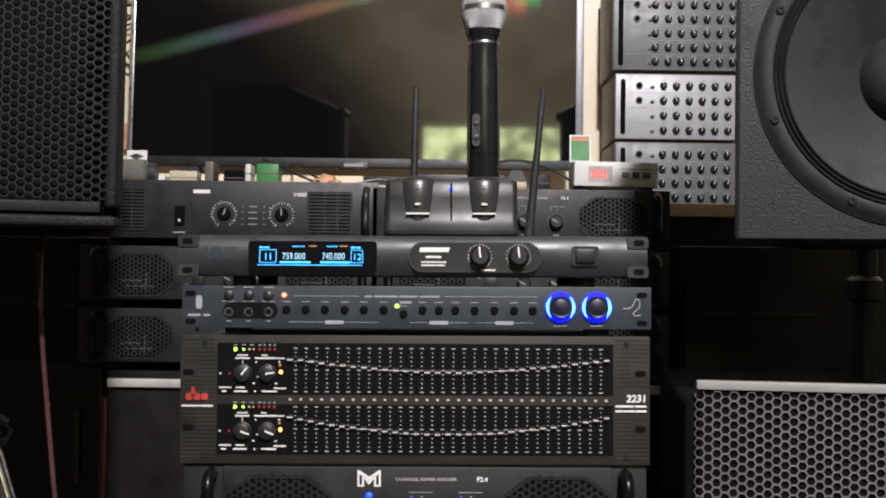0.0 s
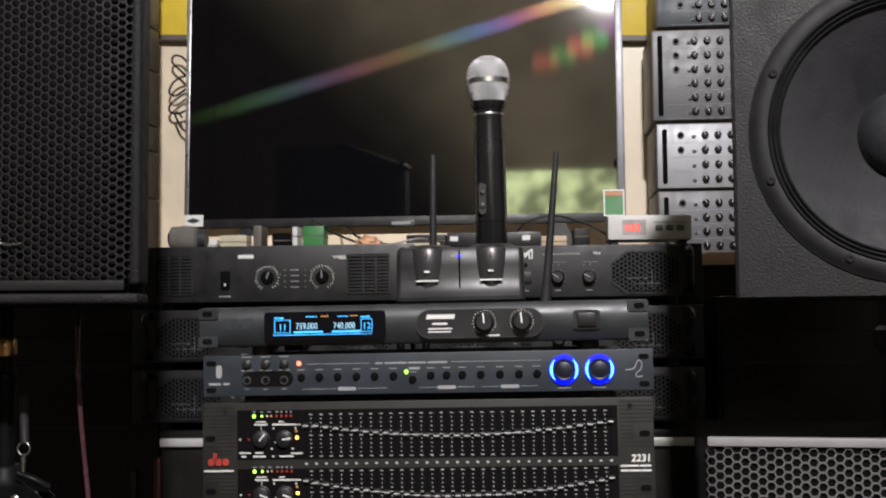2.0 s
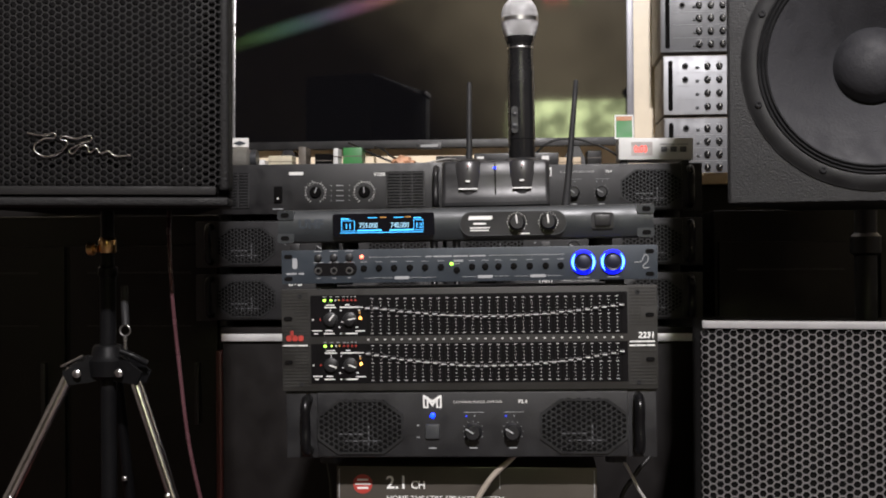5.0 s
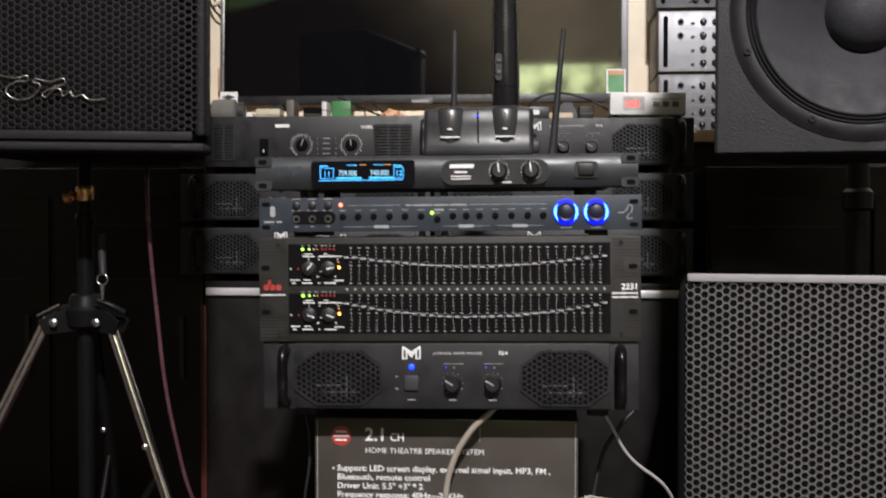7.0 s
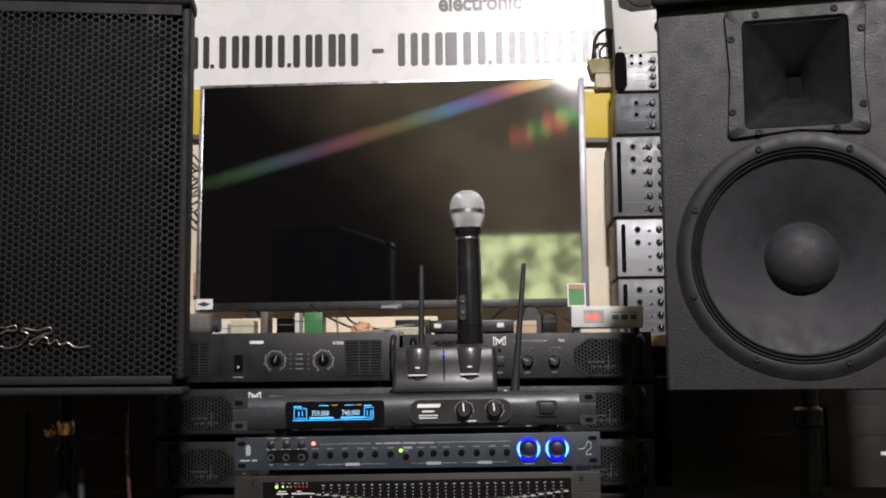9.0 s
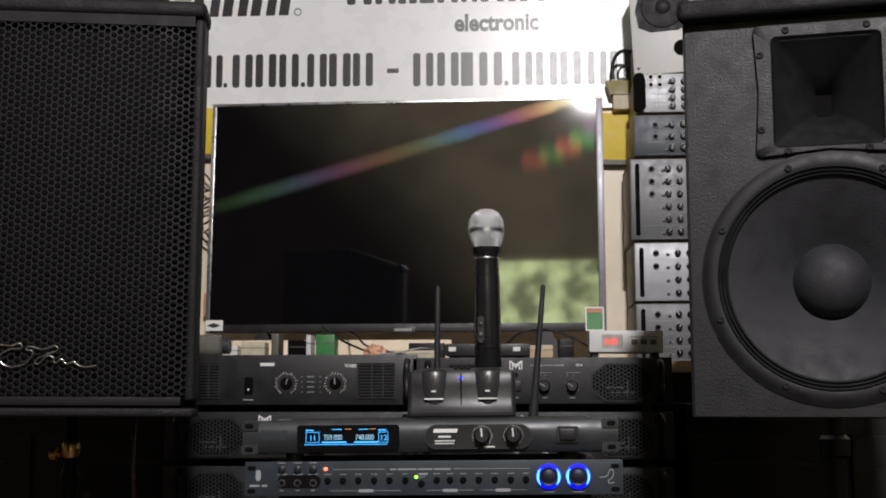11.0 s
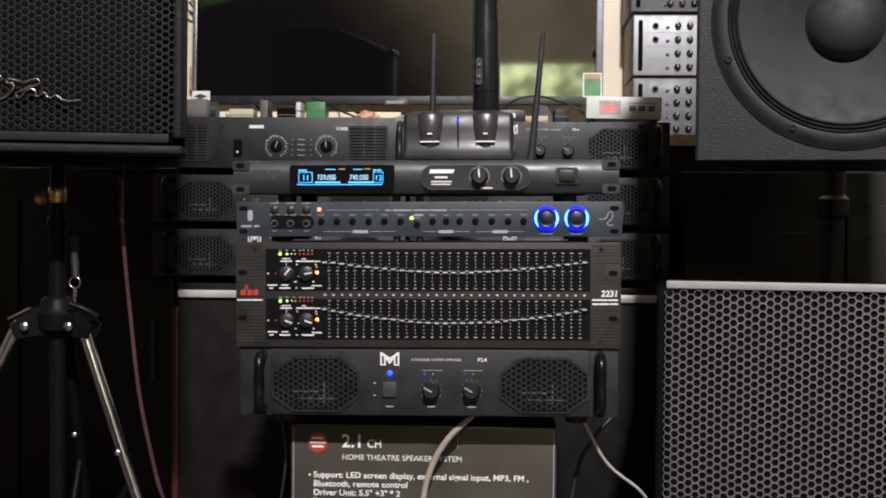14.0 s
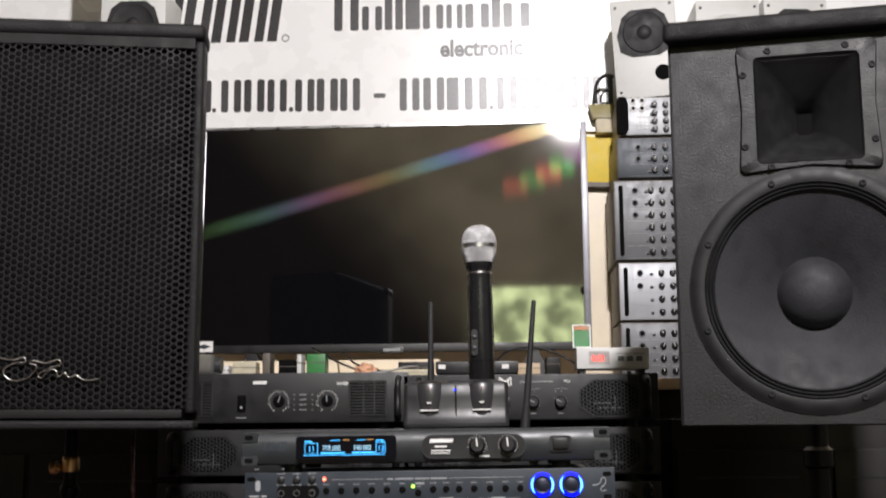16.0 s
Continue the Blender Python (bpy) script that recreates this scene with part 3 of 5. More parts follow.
def graphic_equaliser():
    s = rack_unit("graphic_equaliser", 0.6068, "dark olive-grey graphic equaliser with two rows of sliders", "equaliser")
    H, W = 0.133, 0.2434
    part("body", box(-0.212, 0.212, 0.004, 0.22, 0.002, H - 0.002), black_paint, s)
    part("faceplate", box(-W, W, 0.0, 0.006, 0, H, 0.0012), olive_metal, s, "ribbed olive-grey faceplate")
    ribs = bmesh.new()
    for k in range(30):
        z = 0.006 + k * 0.0042
        for x0, x1 in ((-W + 0.001, -0.207), (0.207, W - 0.001)):
            if 0.028 < z < 0.046 or 0.086 < z < 0.104:
                x0, x1 = (x0 + 0.016, x1) if x0 < 0 else (x0, x1 - 0.020)
            if x0 > 0 and 0.052 < z < 0.078:
                continue
            add_box(ribs, x0, x1, -0.0006, 0.001, z, z + 0.0022)
    part("ribbing", ribs, olive_metal, s, smooth=False)
    for z0, z1 in ((0.0099, 0.0615), (0.0715, 0.1248)):
        part("panel", box(-0.2047, 0.2053, -0.0006, 0.002, z0, z1), panel_black, s, "black control panel")
    for x in (-0.2345, 0.2335):
        for z in (0.038, 0.095):
            part("slot", prism(rounded(x - 0.0055, x + 0.0055, z - 0.0026, z + 0.0026, 0.0025), -0.0016, 0.003), void_black, s)
    for x in (-0.218, 0.2185):
        for z in (0.009, 0.124):
            part("screw", lathe(front(x, z), [(0.003, 0), (0.003, 0.0015), (0.0015, 0.0015), (0.001, 0.0006)], 10), matt_black, s)
    marks = bmesh.new()
    groove = bmesh.new()
    add_box(groove, -0.0009, 0.0009, -0.0009, 0.0005, -0.0235, 0.0235)
    me_g = bpy.data.meshes.new("slot")
    groove.to_mesh(me_g)
    groove.free()
    me_g.materials.append(void_black)
    for row, (zb, zt) in enumerate(((0.0134, 0.0589), (0.0746, 0.1195))):
        for i in range(31):
            x = -0.1291 + i * 0.01090
            g = new("slot", me_g)
            g.parent, g.location = s, (x, 0, (zb + zt) / 2)
            for k in range(11):
                z = zb + (zt - zb) * k / 10
                hw = 0.0019 if k in (0, 5, 10) else 0.0008
                if i < 30:
                    add_box(marks, x + 0.00545 - hw, x + 0.00545 + hw, -0.0010, 0.0002, z - 0.00042, z + 0.00042)
            if row:
                add_box(marks, x - 0.0014, x + 0.0014, -0.0010, 0.0005, 0.0656, 0.0676)
    part("scale_printing", marks, mark_print, s, "pale printed scale marks", smooth=False)
    knob = bmesh.new()
    add_box(knob, -0.0030, 0.0030, -0.0048, 0.0, -0.0022, 0.0022, 0.0006, 1)
    tip = bmesh.new()
    add_box(tip, -0.0029, 0.0029, -0.0054, -0.0044, -0.0005, 0.0005)
    me_k, me_t = bpy.data.meshes.new("slider"), bpy.data.meshes.new("slider_line")
    knob.to_mesh(me_k), tip.to_mesh(me_t)
    knob.free(), tip.free()
    me_k.materials.append(black_plastic)
    me_t.materials.append(white_print)
    rng = random.Random(4)
    for row in range(2):
        for i in range(31):
            u = (i - 15) / 15
            if row:
                z = 0.0952 + 0.0128 * min(1, abs(u) ** 1.7 * 1.05)
            else:
                z = 0.0315 + 0.0175 * abs(u) ** 1.9
            k = new("slider", me_k)
            k.parent, k.location = s, (-0.1291 + i * 0.01090, 0, z + rng.uniform(-0.0004, 0.0004))
            t = new("slider_line", me_t)
            t.parent = k
    for z in (0.0933, 0.0338):
        for x, turn in ((-0.1784, 40), (-0.1532, 80)):
            rotary(s, x, z, 0.0088, 0.006, black_plastic, white_print, turn if z > 0.05 else 110)
        part("printing", bars([(-0.1787, -0.1781, z + 0.0100, z + 0.0140), (-0.1640, -0.1610, z - 0.004, z - 0.003), (-0.1655, -0.1638, z + 0.011, z + 0.0125), (-0.1415, -0.1395, z + 0.011, z + 0.0125), (-0.1450, -0.1425, z - 0.011, z - 0.0095), (-0.1680, -0.1655, z - 0.011, z - 0.0095), (-0.186, -0.171, z + 0.0150, z + 0.0166), (-0.184, -0.173, z + 0.0182, z + 0.0194), (-0.166, -0.142, z + 0.0150, z + 0.0166), (-0.159, -0.153, z + 0.0182, z + 0.0194), (-0.2025, -0.190, z - 0.0152, z - 0.0138), (-0.200, -0.195, z - 0.0192, z - 0.0176), (-0.1875, -0.1735, z - 0.0192, z - 0.0176), (-0.185, -0.176, z - 0.0152, z - 0.0138), (-0.1665, -0.1585, z - 0.0192, z - 0.0176), (-0.1645, -0.1430, z - 0.0192, z - 0.0176), (-0.146, -0.133, z - 0.0160, z - 0.0146), (-0.1430, -0.1350, z + 0.0150, z + 0.0163)], -0.0012, 0.0), white_print, s, smooth=False)
        led(s, -0.1860, z + 0.0250, 0.0019, green_led)
        led(s, -0.1670 - 0.0105, z + 0.0250, 0.0013, green_led)
        for k in range(2):
            led(s, -0.1715 + k * 0.0045, z + 0.0250, 0.0011, amber_dim if k else white_print)
        for k in range(4):
            led(s, -0.1610 + k * 0.0052, z + 0.0250, 0.0014, dim_red_led)
        part("led_marks", bars([(-0.188 + k * 0.0085, -0.184 + k * 0.0085, z + 0.0290, z + 0.0300) for k in range(4)] + [(-0.1618 + k * 0.0052, -0.1602 + k * 0.0052, z + 0.0285, z + 0.0303) for k in range(4)], -0.0012, 0.0), dim_print, s, smooth=False)
        led(s, -0.1390, z + 0.0015, 0.0020, amber_led)
        led(s, -0.1398, z + 0.0085, 0.0012, amber_dim)
        led(s, -0.2015, z, 0.0012, white_print)
        led(s, -0.1920, z, 0.0012, dim_red_led)
    # the maker's mark as plain red shapes
    mark = bmesh.new()
    for x in (-0.2335, -0.2255, -0.2175):
        add_prism(mark, rounded(x - 0.0035, x + 0.0035, 0.0655, 0.0730, 0.0028), -0.0022, -0.0008)
    add_box(mark, -0.2312, -0.2296, -0.0022, -0.0008, 0.070, 0.0790)
    add_box(mark, -0.2290, -0.2274, -0.0022, -0.0008, 0.070, 0.0790)
    part("maker_mark", mark, red_print, s, "red rounded maker's mark", smooth=False)
    part("caption", bars([(-0.2415, -0.2235, 0.0590, 0.0605), (-0.2225, -0.2090, 0.0590, 0.0605)], -0.0022, 0.0), white_print, s, smooth=False)
    words("model_number", "2231", 0.2395, 0.0655, 0.0105, white_print, s, -0.0016, "RIGHT", 1.0, "white printed model number", 0.0003, 0.1)
    part("caption", bars([(0.2075, 0.2265, 0.0600, 0.0618), (0.2275, 0.2395, 0.0600, 0.0618), (0.2075, 0.2155, 0.0550, 0.0568), (0.2165, 0.2285, 0.0550, 0.0568), (0.2295, 0.2395, 0.0550, 0.0568)], -0.0016, 0.0), white_print, s, smooth=False)
    for x in (-0.19, 0.19):
        for y in (0.03, 0.19):
            part("foot", box(x - 0.012, x + 0.012, y - 0.012, y + 0.012, -0.004, 0.002), rubber, s)


graphic_equaliser()


def effects_processor():
    s = rack_unit("karaoke_processor", 0.7472, "slate-blue karaoke processor with two glowing blue rotary knobs", "audio processor")
    H, W = 0.0437, 0.2434
    part("body", box(-0.212, 0.212, 0.004, 0.2, 0.001, H - 0.001), black_paint, s)
    part("faceplate", box(-W, W, 0.0, 0.004, 0, H, 0.001), slate_metal, s, "slate-blue brushed faceplate")
    for x in (-0.2345, 0.2335):
        for z in (0.0065, 0.0355):
            part("slot", prism(rounded(x - 0.0055, x + 0.0055, z - 0.0028, z + 0.0028, 0.0027), -0.0006, 0.003), void_black, s)
    part("jack_plate", prism(rounded(-0.2005, -0.1440, 0.0100, 0.0265, 0.008), -0.0007, 0.001), panel_black, s)
    for x in (-0.1948, -0.1742, -0.1538):
        rotary(s, x, 0.0338, 0.0048, 0.004, black_plastic)
        j = part("jack", lathe(front(x, 0.0165), [(0.0046, 0), (0.0046, 0.002), (0.0034, 0.002), (0.0030, 0.0005)], 20, False), steel, s, "bright-ringed jack socket")
        part("socket", lathe(front(x, 0.0165), [(0.0029, 0.0), (0.0025, 0.0004)], 16), void_black, j)
        part("caption", bars([(x - 0.0055, x + 0.0055, 0.0415, 0.0425), (x - 0.0065, x + 0.0065, 0.0270, 0.0278), (x - 0.0025, x + 0.0025, 0.0065, 0.0075)]), dim_print, s, smooth=False)
    led(s, -0.1374, 0.0342, 0.0024, red_led)
    xs = (-0.1350, -0.1151, -0.0952, -0.0747, -0.0548, -0.0343, -0.0137, 0.0061, 0.0231, 0.0401, 0.0600, 0.0805, 0.1010, 0.1203)
    for k, x in enumerate(xs):
        z = 0.0180 if k != 6 else 0.0140
        b = rotary(s, x, z + 0.001, 0.0040, 0.0025, void_black)
        part("caption", bars([(x - 0.0042, x + 0.0042, z + 0.0088, z + 0.0096)]), dim_print, s, smooth=False)
    led(s, -0.0203, 0.0232, 0.0022, green_led)
    part("lit_caption", box(-0.0175, -0.0055, -0.0009, 0.0004, 0.0258, 0.0282), dim_print, s)
    for x in (-0.0852, 0.0231, 0.0910):
        part("label_plate", prism(rounded(x - 0.0100, x + 0.0100, 0.0042, 0.0080, 0.0018), -0.0008, 0.0006), dim_print, s)
        part("rule", bars([(x - 0.048, x - 0.0115, 0.0060, 0.0065), (x + 0.0115, x + 0.045, 0.0060, 0.0065)]) if x < 0 else bars([(x - 0.030, x - 0.0115, 0.0060, 0.0065), (x + 0.0115, x + 0.030, 0.0060, 0.0065)]), dim_print, s, smooth=False)
    part("rule", bars([(-0.128, -0.060, 0.0330, 0.0336), (0.028, 0.125, 0.0330, 0.0336), (-0.054, -0.046, 0.0322, 0.0340), (-0.044, -0.020, 0.0322, 0.0340), (-0.018, 0.001, 0.0322, 0.0340), (0.003, 0.024, 0.0322, 0.0340)]), dim_print, s, smooth=False)
    for x in (0.1490, 0.1865):
        dial = part("knob", lathe(front(x, 0.0228), [(0.0116, 0), (0.0116, 0.008), (0.0105, 0.010), (0.0088, 0.0095), (0.0080, 0.0100)], 40), knob_metal, s, "brushed rotary knob with a glowing ring")
        part("light_ring", lathe(front(x, 0.0228), [(0.0118, 0.001), (0.0122, 0.0030), (0.0157, 0.0030), (0.0161, 0.001)], 48, False), blue_glow, dial, "glowing blue ring")
        for a0 in (-48, 132):
            arc = bmesh.new()
            inner, outer = [], []
            for k in range(17):
                a = radians(a0 + 6 * k)
                swell = math.sin(math.pi * k / 16)
                inner.append(arc.verts.new((x + (0.0142 - 0.0020 * swell) * math.cos(a), -0.0034, 0.0228 + (0.0142 - 0.0020 * swell) * math.sin(a))))
                outer.append(arc.verts.new((x + (0.0146 + 0.0004 * swell) * math.cos(a), -0.0034, 0.0228 + (0.0146 + 0.0004 * swell) * math.sin(a))))
            for k in range(16):
                arc.faces.new((inner[k], inner[k + 1], outer[k + 1], outer[k]))
            part("bright_arc", arc, ice_glow, dial, "brighter crescent of light", smooth=False)
        part("caption", bars([(x - 0.007, x + 0.007, 0.0030, 0.0038)]), dim_print, s, smooth=False)
    # the maker's marks as plain strokes
    part("maker_mark", prism(rounded(-0.2290, -0.2225, 0.0195, 0.0335, 0.003), -0.0008, 0.0004), dim_print, s)
    part("caption", bars([(-0.2370, -0.2240, 0.0120, 0.0142), (-0.2210, -0.2140, 0.0120, 0.0142)]), dim_print, s, smooth=False)
    tube("flourish", [(0.214, -0.0008, 0.0215), (0.222, -0.0008, 0.0225), (0.229, -0.0008, 0.031), (0.231, -0.0008, 0.024), (0.225, -0.0008, 0.015), (0.232, -0.0008, 0.0145)], 0.0006, dim_print, s)
    for x in (-0.19, 0.19):
        for y in (0.03, 0.17):
            part("foot", box(x - 0.012, x + 0.012, y - 0.012, y + 0.012, -0.0066, 0.001), rubber, s)


effects_processor()


def wireless_receiver():
    s = rack_unit("wireless_receiver", 0.8003, "blue-grey wireless microphone receiver with a lit frequency display", "receiver", -0.0305)
    H, W = 0.0434, 0.2425
    part("body", box(-0.21, 0.21, 0.004, 0.24, 0.001, H - 0.001), black_paint, s)
    prof = [(0.012, 0.0), (0.003, 0.002), (-0.001, 0.008), (-0.003, 0.016), (-0.003, 0.028), (-0.001, 0.036), (0.003, 0.0415), (0.012, H)]
    fp = bmesh.new()
    a = [fp.verts.new((-W + 0.0, y, z)) for y, z in prof]
    b = [fp.verts.new((W, y, z)) for y, z in prof]
    for k in range(len(prof) - 1):
        fp.faces.new((a[k], b[k], b[k + 1], a[k + 1]))
    fp.faces.new(a[::-1]), fp.faces.new(b), fp.faces.new((a[0], a[-1], b[-1], b[0]))
    part("faceplate", fp, slate_grey, s, "bowed blue-grey faceplate")
    for sg in (-1, 1):
        for z in (0.0065, 0.0365):
            x = sg * (W - 0.010)
            e = part("ear", prism(rounded(x - 0.011, x + 0.011, z - 0.006, z + 0.006, 0.003), -0.0045, 0.004), slate_grey, s)
            part("slot", prism(rounded(x + sg * 0.001 - 0.0055, x + sg * 0.001 + 0.0055, z - 0.003, z + 0.003, 0.0028), -0.0052, 0.003), void_black, e)
    # display
    d = part("display", prism(rounded(-0.1705, -0.0375, 0.0075, 0.0370, 0.004), -0.0045, 0.002), display_glass, s, "glossy dark display window")
    part("frequency_bar", bars([(-0.1380, -0.1060, 0.0140, 0.0160), (-0.0960, -0.0650, 0.0140, 0.0160), (-0.1610, -0.0530, 0.0118, 0.0126)], -0.0052, -0.004), cyan_segment, d, smooth=False)
    frame_rows = []
    for x0, x1 in ((-0.1590, -0.1415), (-0.0645, -0.0520)):
        frame_rows += [(x0, x1, 0.0275, 0.0281), (x0, x1, 0.0145, 0.0151), (x0, x0 + 0.0006, 0.0145, 0.0281), (x1 - 0.0006, x1, 0.0145, 0.0281), (x0, x0 + 0.004, 0.0295, 0.0312), (x0 + 0.005, x0 + 0.010, 0.0295, 0.0312)]
    part("channel_frame", bars(frame_rows, -0.0052, -0.004), cyan_segment, d, smooth=False)
    words("channel_number", "11", -0.1500, 0.0175, 0.0095, cyan_segment, d, -0.0052, "CENTER")
    words("channel_number", "12", -0.0580, 0.0175, 0.0095, cyan_segment, d, -0.0052, "CENTER")
    words("frequency", "759.000", -0.1355, 0.0180, 0.0098, white_segment, d, -0.0052, "LEFT", 0.76, "pale blue frequency digits")
    words("frequency", "740.000", -0.0945, 0.0180, 0.0098, white_segment, d, -0.0052, "LEFT", 0.76, "pale blue frequency digits")
    part("meter", bars([(-0.125, -0.112, 0.0310, 0.0318), (-0.090, -0.078, 0.0310, 0.0318)], -0.0052, -0.004), cyan_segment, d, smooth=False)
    part("meter", bars([(-0.108, -0.100, 0.0312, 0.0324), (-0.076, -0.068, 0.0312, 0.0324)], -0.0052, -0.004), amber_dim, d, smooth=False)
    # badge with two volume knobs
    p = part("badge", prism(rounded(-0.0050, 0.1325, 0.0055, 0.0365, 0.0154, 8), -0.0045, 0.002), grey_black, s, "black pill-shaped control badge")
    part("badge_rim", tube_ring(rounded(-0.0050, 0.1325, 0.0055, 0.0365, 0.0154, 8), -0.0047, 0.0004), grey_metal, p)
    part("maker_mark", prism([(0.0060, 0.0262), (0.0365, 0.0262), (0.0380, 0.0310), (0.0075, 0.0310)], -0.0052, -0.004), white_print, p, smooth=False)
    part("caption", bars([(0.0130, 0.0290, 0.0200, 0.0222), (0.0085, 0.0340, 0.0150, 0.0165), (0.0085, 0.0330, 0.0118, 0.0132), (0.0705, 0.0850, 0.0070, 0.0085)], -0.0052, -0.004), white_print, p, smooth=False)
    for x in (0.0690, 0.1090):
        rotary(s, x, 0.0222, 0.0100, 0.012, black_plastic, white_print, -6, -0.004)
        part("printing", dial_marks(x, 0.0222, 0.0118, 0.0126, 19, 0.0009, -0.0052), white_print, s, smooth=False)
    w = part("power_switch", prism(rounded(0.1640, 0.1920, 0.0125, 0.0330, 0.003), -0.0050, 0.002), black_plastic, s, "black rocker power switch")
    part("rocker", box(0.1680, 0.1880, -0.0085, -0.004, 0.0155, 0.0300, 0.002), black_plastic, w)
    words("embossed_word", "UHF", -0.2160, 0.0190, 0.0165, slate_metal, s, -0.0033, "LEFT", 1.05, "faint embossed lettering", 0.0006)
    for x in (-0.18, 0.18):
        for y in (0.03, 0.2):
            part("foot", lathe(pose(x, y, -0.0095), [(0.012, 0), (0.012, 0.011)], 16), rubber, s)
    # the two aerials at the back corners
    for x, lean, h in ((-0.0075, 1.0, 0.222), (0.134, 5.5, 0.222)):
        a = part("aerial", lathe(pose(x, 0.245, 0.015, 0, lean, 0), [(0.0075, 0), (0.0075, 0.03), (0.0055, 0.06), (0.0042, h * 0.7), (0.0036, h), (0.002, h + 0.002)], 14), rubber, s, "black rubber whip aerial")
        part("aerial_joint", lathe(pose(x, 0.236, 0.015, 90, 0, 0), [(0.008, -0.012), (0.008, 0.004)], 14), black_plastic, a)


def tube_ring(pts, y, r):
    bm = bmesh.new()
    n = len(pts)
    cx, cz = sum(p[0] for p in pts) / n, sum(p[1] for p in pts) / n
    o = [bm.verts.new((x, y, z)) for x, z in pts]
    i = [bm.verts.new((x + (r * 2 if x < cx else -r * 2), y, z + (r * 2 if z < cz else -r * 2))) for x, z in pts]
    for k in range(n):
        bm.faces.new((o[k], o[(k + 1) % n], i[(k + 1) % n], i[k]))
    return bm


grey_black = material("grey_black", (0.0105, 0.0105, 0.0112), 0.45, grain=0.15, bump=0.08, bump_scale=700)
slate_grey = material("slate_grey", (0.027, 0.0305, 0.033), 0.4, metal=0.15, grain=0.12)
display_glass = material("display_glass", (0.006, 0.006, 0.008), 0.06, grain=0.1, spec=0.8, coat=0.6)
wireless_receiver()


def power_amplifier(m, label, lit, grid=True):
    s = thing("power_amplifier", m, label, "amplifier", "black rack power amplifiers")
    H, W = 0.0875, 0.2405
    part("body", box(-0.215, 0.215, 0.004, 0.36, 0.002, H - 0.002), black_paint, s)
    part("faceplate", box(-W, W, 0.0, 0.005, 0, H, 0.0015), black_paint, s, "black steel faceplate")
    part("front_panel", box(-0.198, 0.204, -0.006, 0.001, 0.002, H - 0.002, 0.002), black_paint, s)
    for sg, xc in ((-1, -0.1415), (1, 0.1475)):
        pts = [(xc - 0.056, 0.025), (xc - 0.030, 0.006), (xc + 0.030, 0.006), (xc + 0.056, 0.025), (xc + 0.056, 0.057), (xc + 0.030, 0.076), (xc - 0.030, 0.076), (xc - 0.056, 0.057)]
        v = part("vent", prism(pts, -0.0066, -0.002), void_black, s, "octagonal vent with a black mesh", smooth=False)
        if grid:
            def inside(x, z, xc=xc):
                return abs(x - xc) < 0.0535 and abs(z - 0.041) < 0.0335 and abs(x - xc) / 0.0535 + abs(z - 0.041) / 0.0335 < 1.46
            honeycomb("mesh", v, vent_grey, xc - 0.062, xc + 0.062, 0.0, 0.084, 0.0074, 0.74, 0.002, lambda x, z: -0.0076, "", inside)
            part("bracket", bars([(xc - 0.02, xc + 0.028, 0.022, 0.0235), (xc - 0.030, xc + 0.004, 0.031, 0.0325), (xc + 0.010, xc + 0.0115, 0.018, 0.045)], -0.0068, -0.006), mid_grey, v, smooth=False)
            bm = tube_ring(pts, -0.0085, 0.0013)
            part("vent_rim", bm, vent_grey, v, smooth=False)
    for x in (-0.2105, 0.2175):
        h = tube("handle", [(x, 0.002, 0.010), (x, -0.020, 0.014), (x, -0.022, 0.044), (x, -0.022, 0.073), (x, 0.002, 0.078)], 0.0064, knob_black, s, "black bow handle")
    monogram(s, -0.0472, 0.0735, 0.024, 0.0165, white_print, -0.0068)
    words("caption", "2 CHANNEL POWER AMPLIFIER", -0.0200, 0.0712, 0.0046, mark_print, s, -0.0066, "LEFT", 0.98)
    words("model_number", "P2.4", 0.0640, 0.0708, 0.0066, white_print, s, -0.0066, "LEFT", 1.0, "white printed model number", 0.00012)
    led(s, -0.0472, 0.0555, 0.0034, blue_led if lit else panel_black, "power_led", -0.006)
    w = part("power_switch", box(-0.0565, -0.0380, -0.010, -0.004, 0.0255, 0.0445, 0.002), grey_metal if lit else black_plastic, s, "grey rocker power switch")
    part("caption", bars([(-0.0525, -0.0425, 0.0125, 0.0140), (-0.0680, -0.0645, 0.0420, 0.0435), (-0.0680, -0.0645, 0.0265, 0.0280)], -0.0068, -0.005), dim_print, s, smooth=False)
    for x in (0.0053, 0.0562):
        rotary(s, x, 0.0345, 0.0105, 0.014, black_plastic, dim_print, -60, -0.006)
        part("printing", dial_marks(x, 0.0345, 0.0128, 0.0138, 11, 0.0008, -0.0068), dim_print, s, smooth=False)
        part("caption", bars([(x - 0.005, x + 0.005, 0.0125, 0.0140), (x - 0.011, x + 0.014, 0.0590, 0.0596)], -0.0068, -0.005), dim_print, s, smooth=False)
        led(s, x - 0.0085, 0.0545, 0.0012, faint_blue_led if lit else dim_print, "channel_led", -0.006)
        led(s, x + 0.0020, 0.0545, 0.0010, dim_print, "channel_led", -0.006)
    for x in (-0.19, 0.19):
        for y in (0.04, 0.3):
            part("foot", lathe(pose(x, y, -0.012), [(0.014, 0), (0.014, 0.014)], 14), rubber, s)
    return s


power_amplifier(pose(-0.0250, 1.245, 0.5190, 0, TILT_RACK, 0), "black two-channel power amplifier with a lit blue power lamp", True)


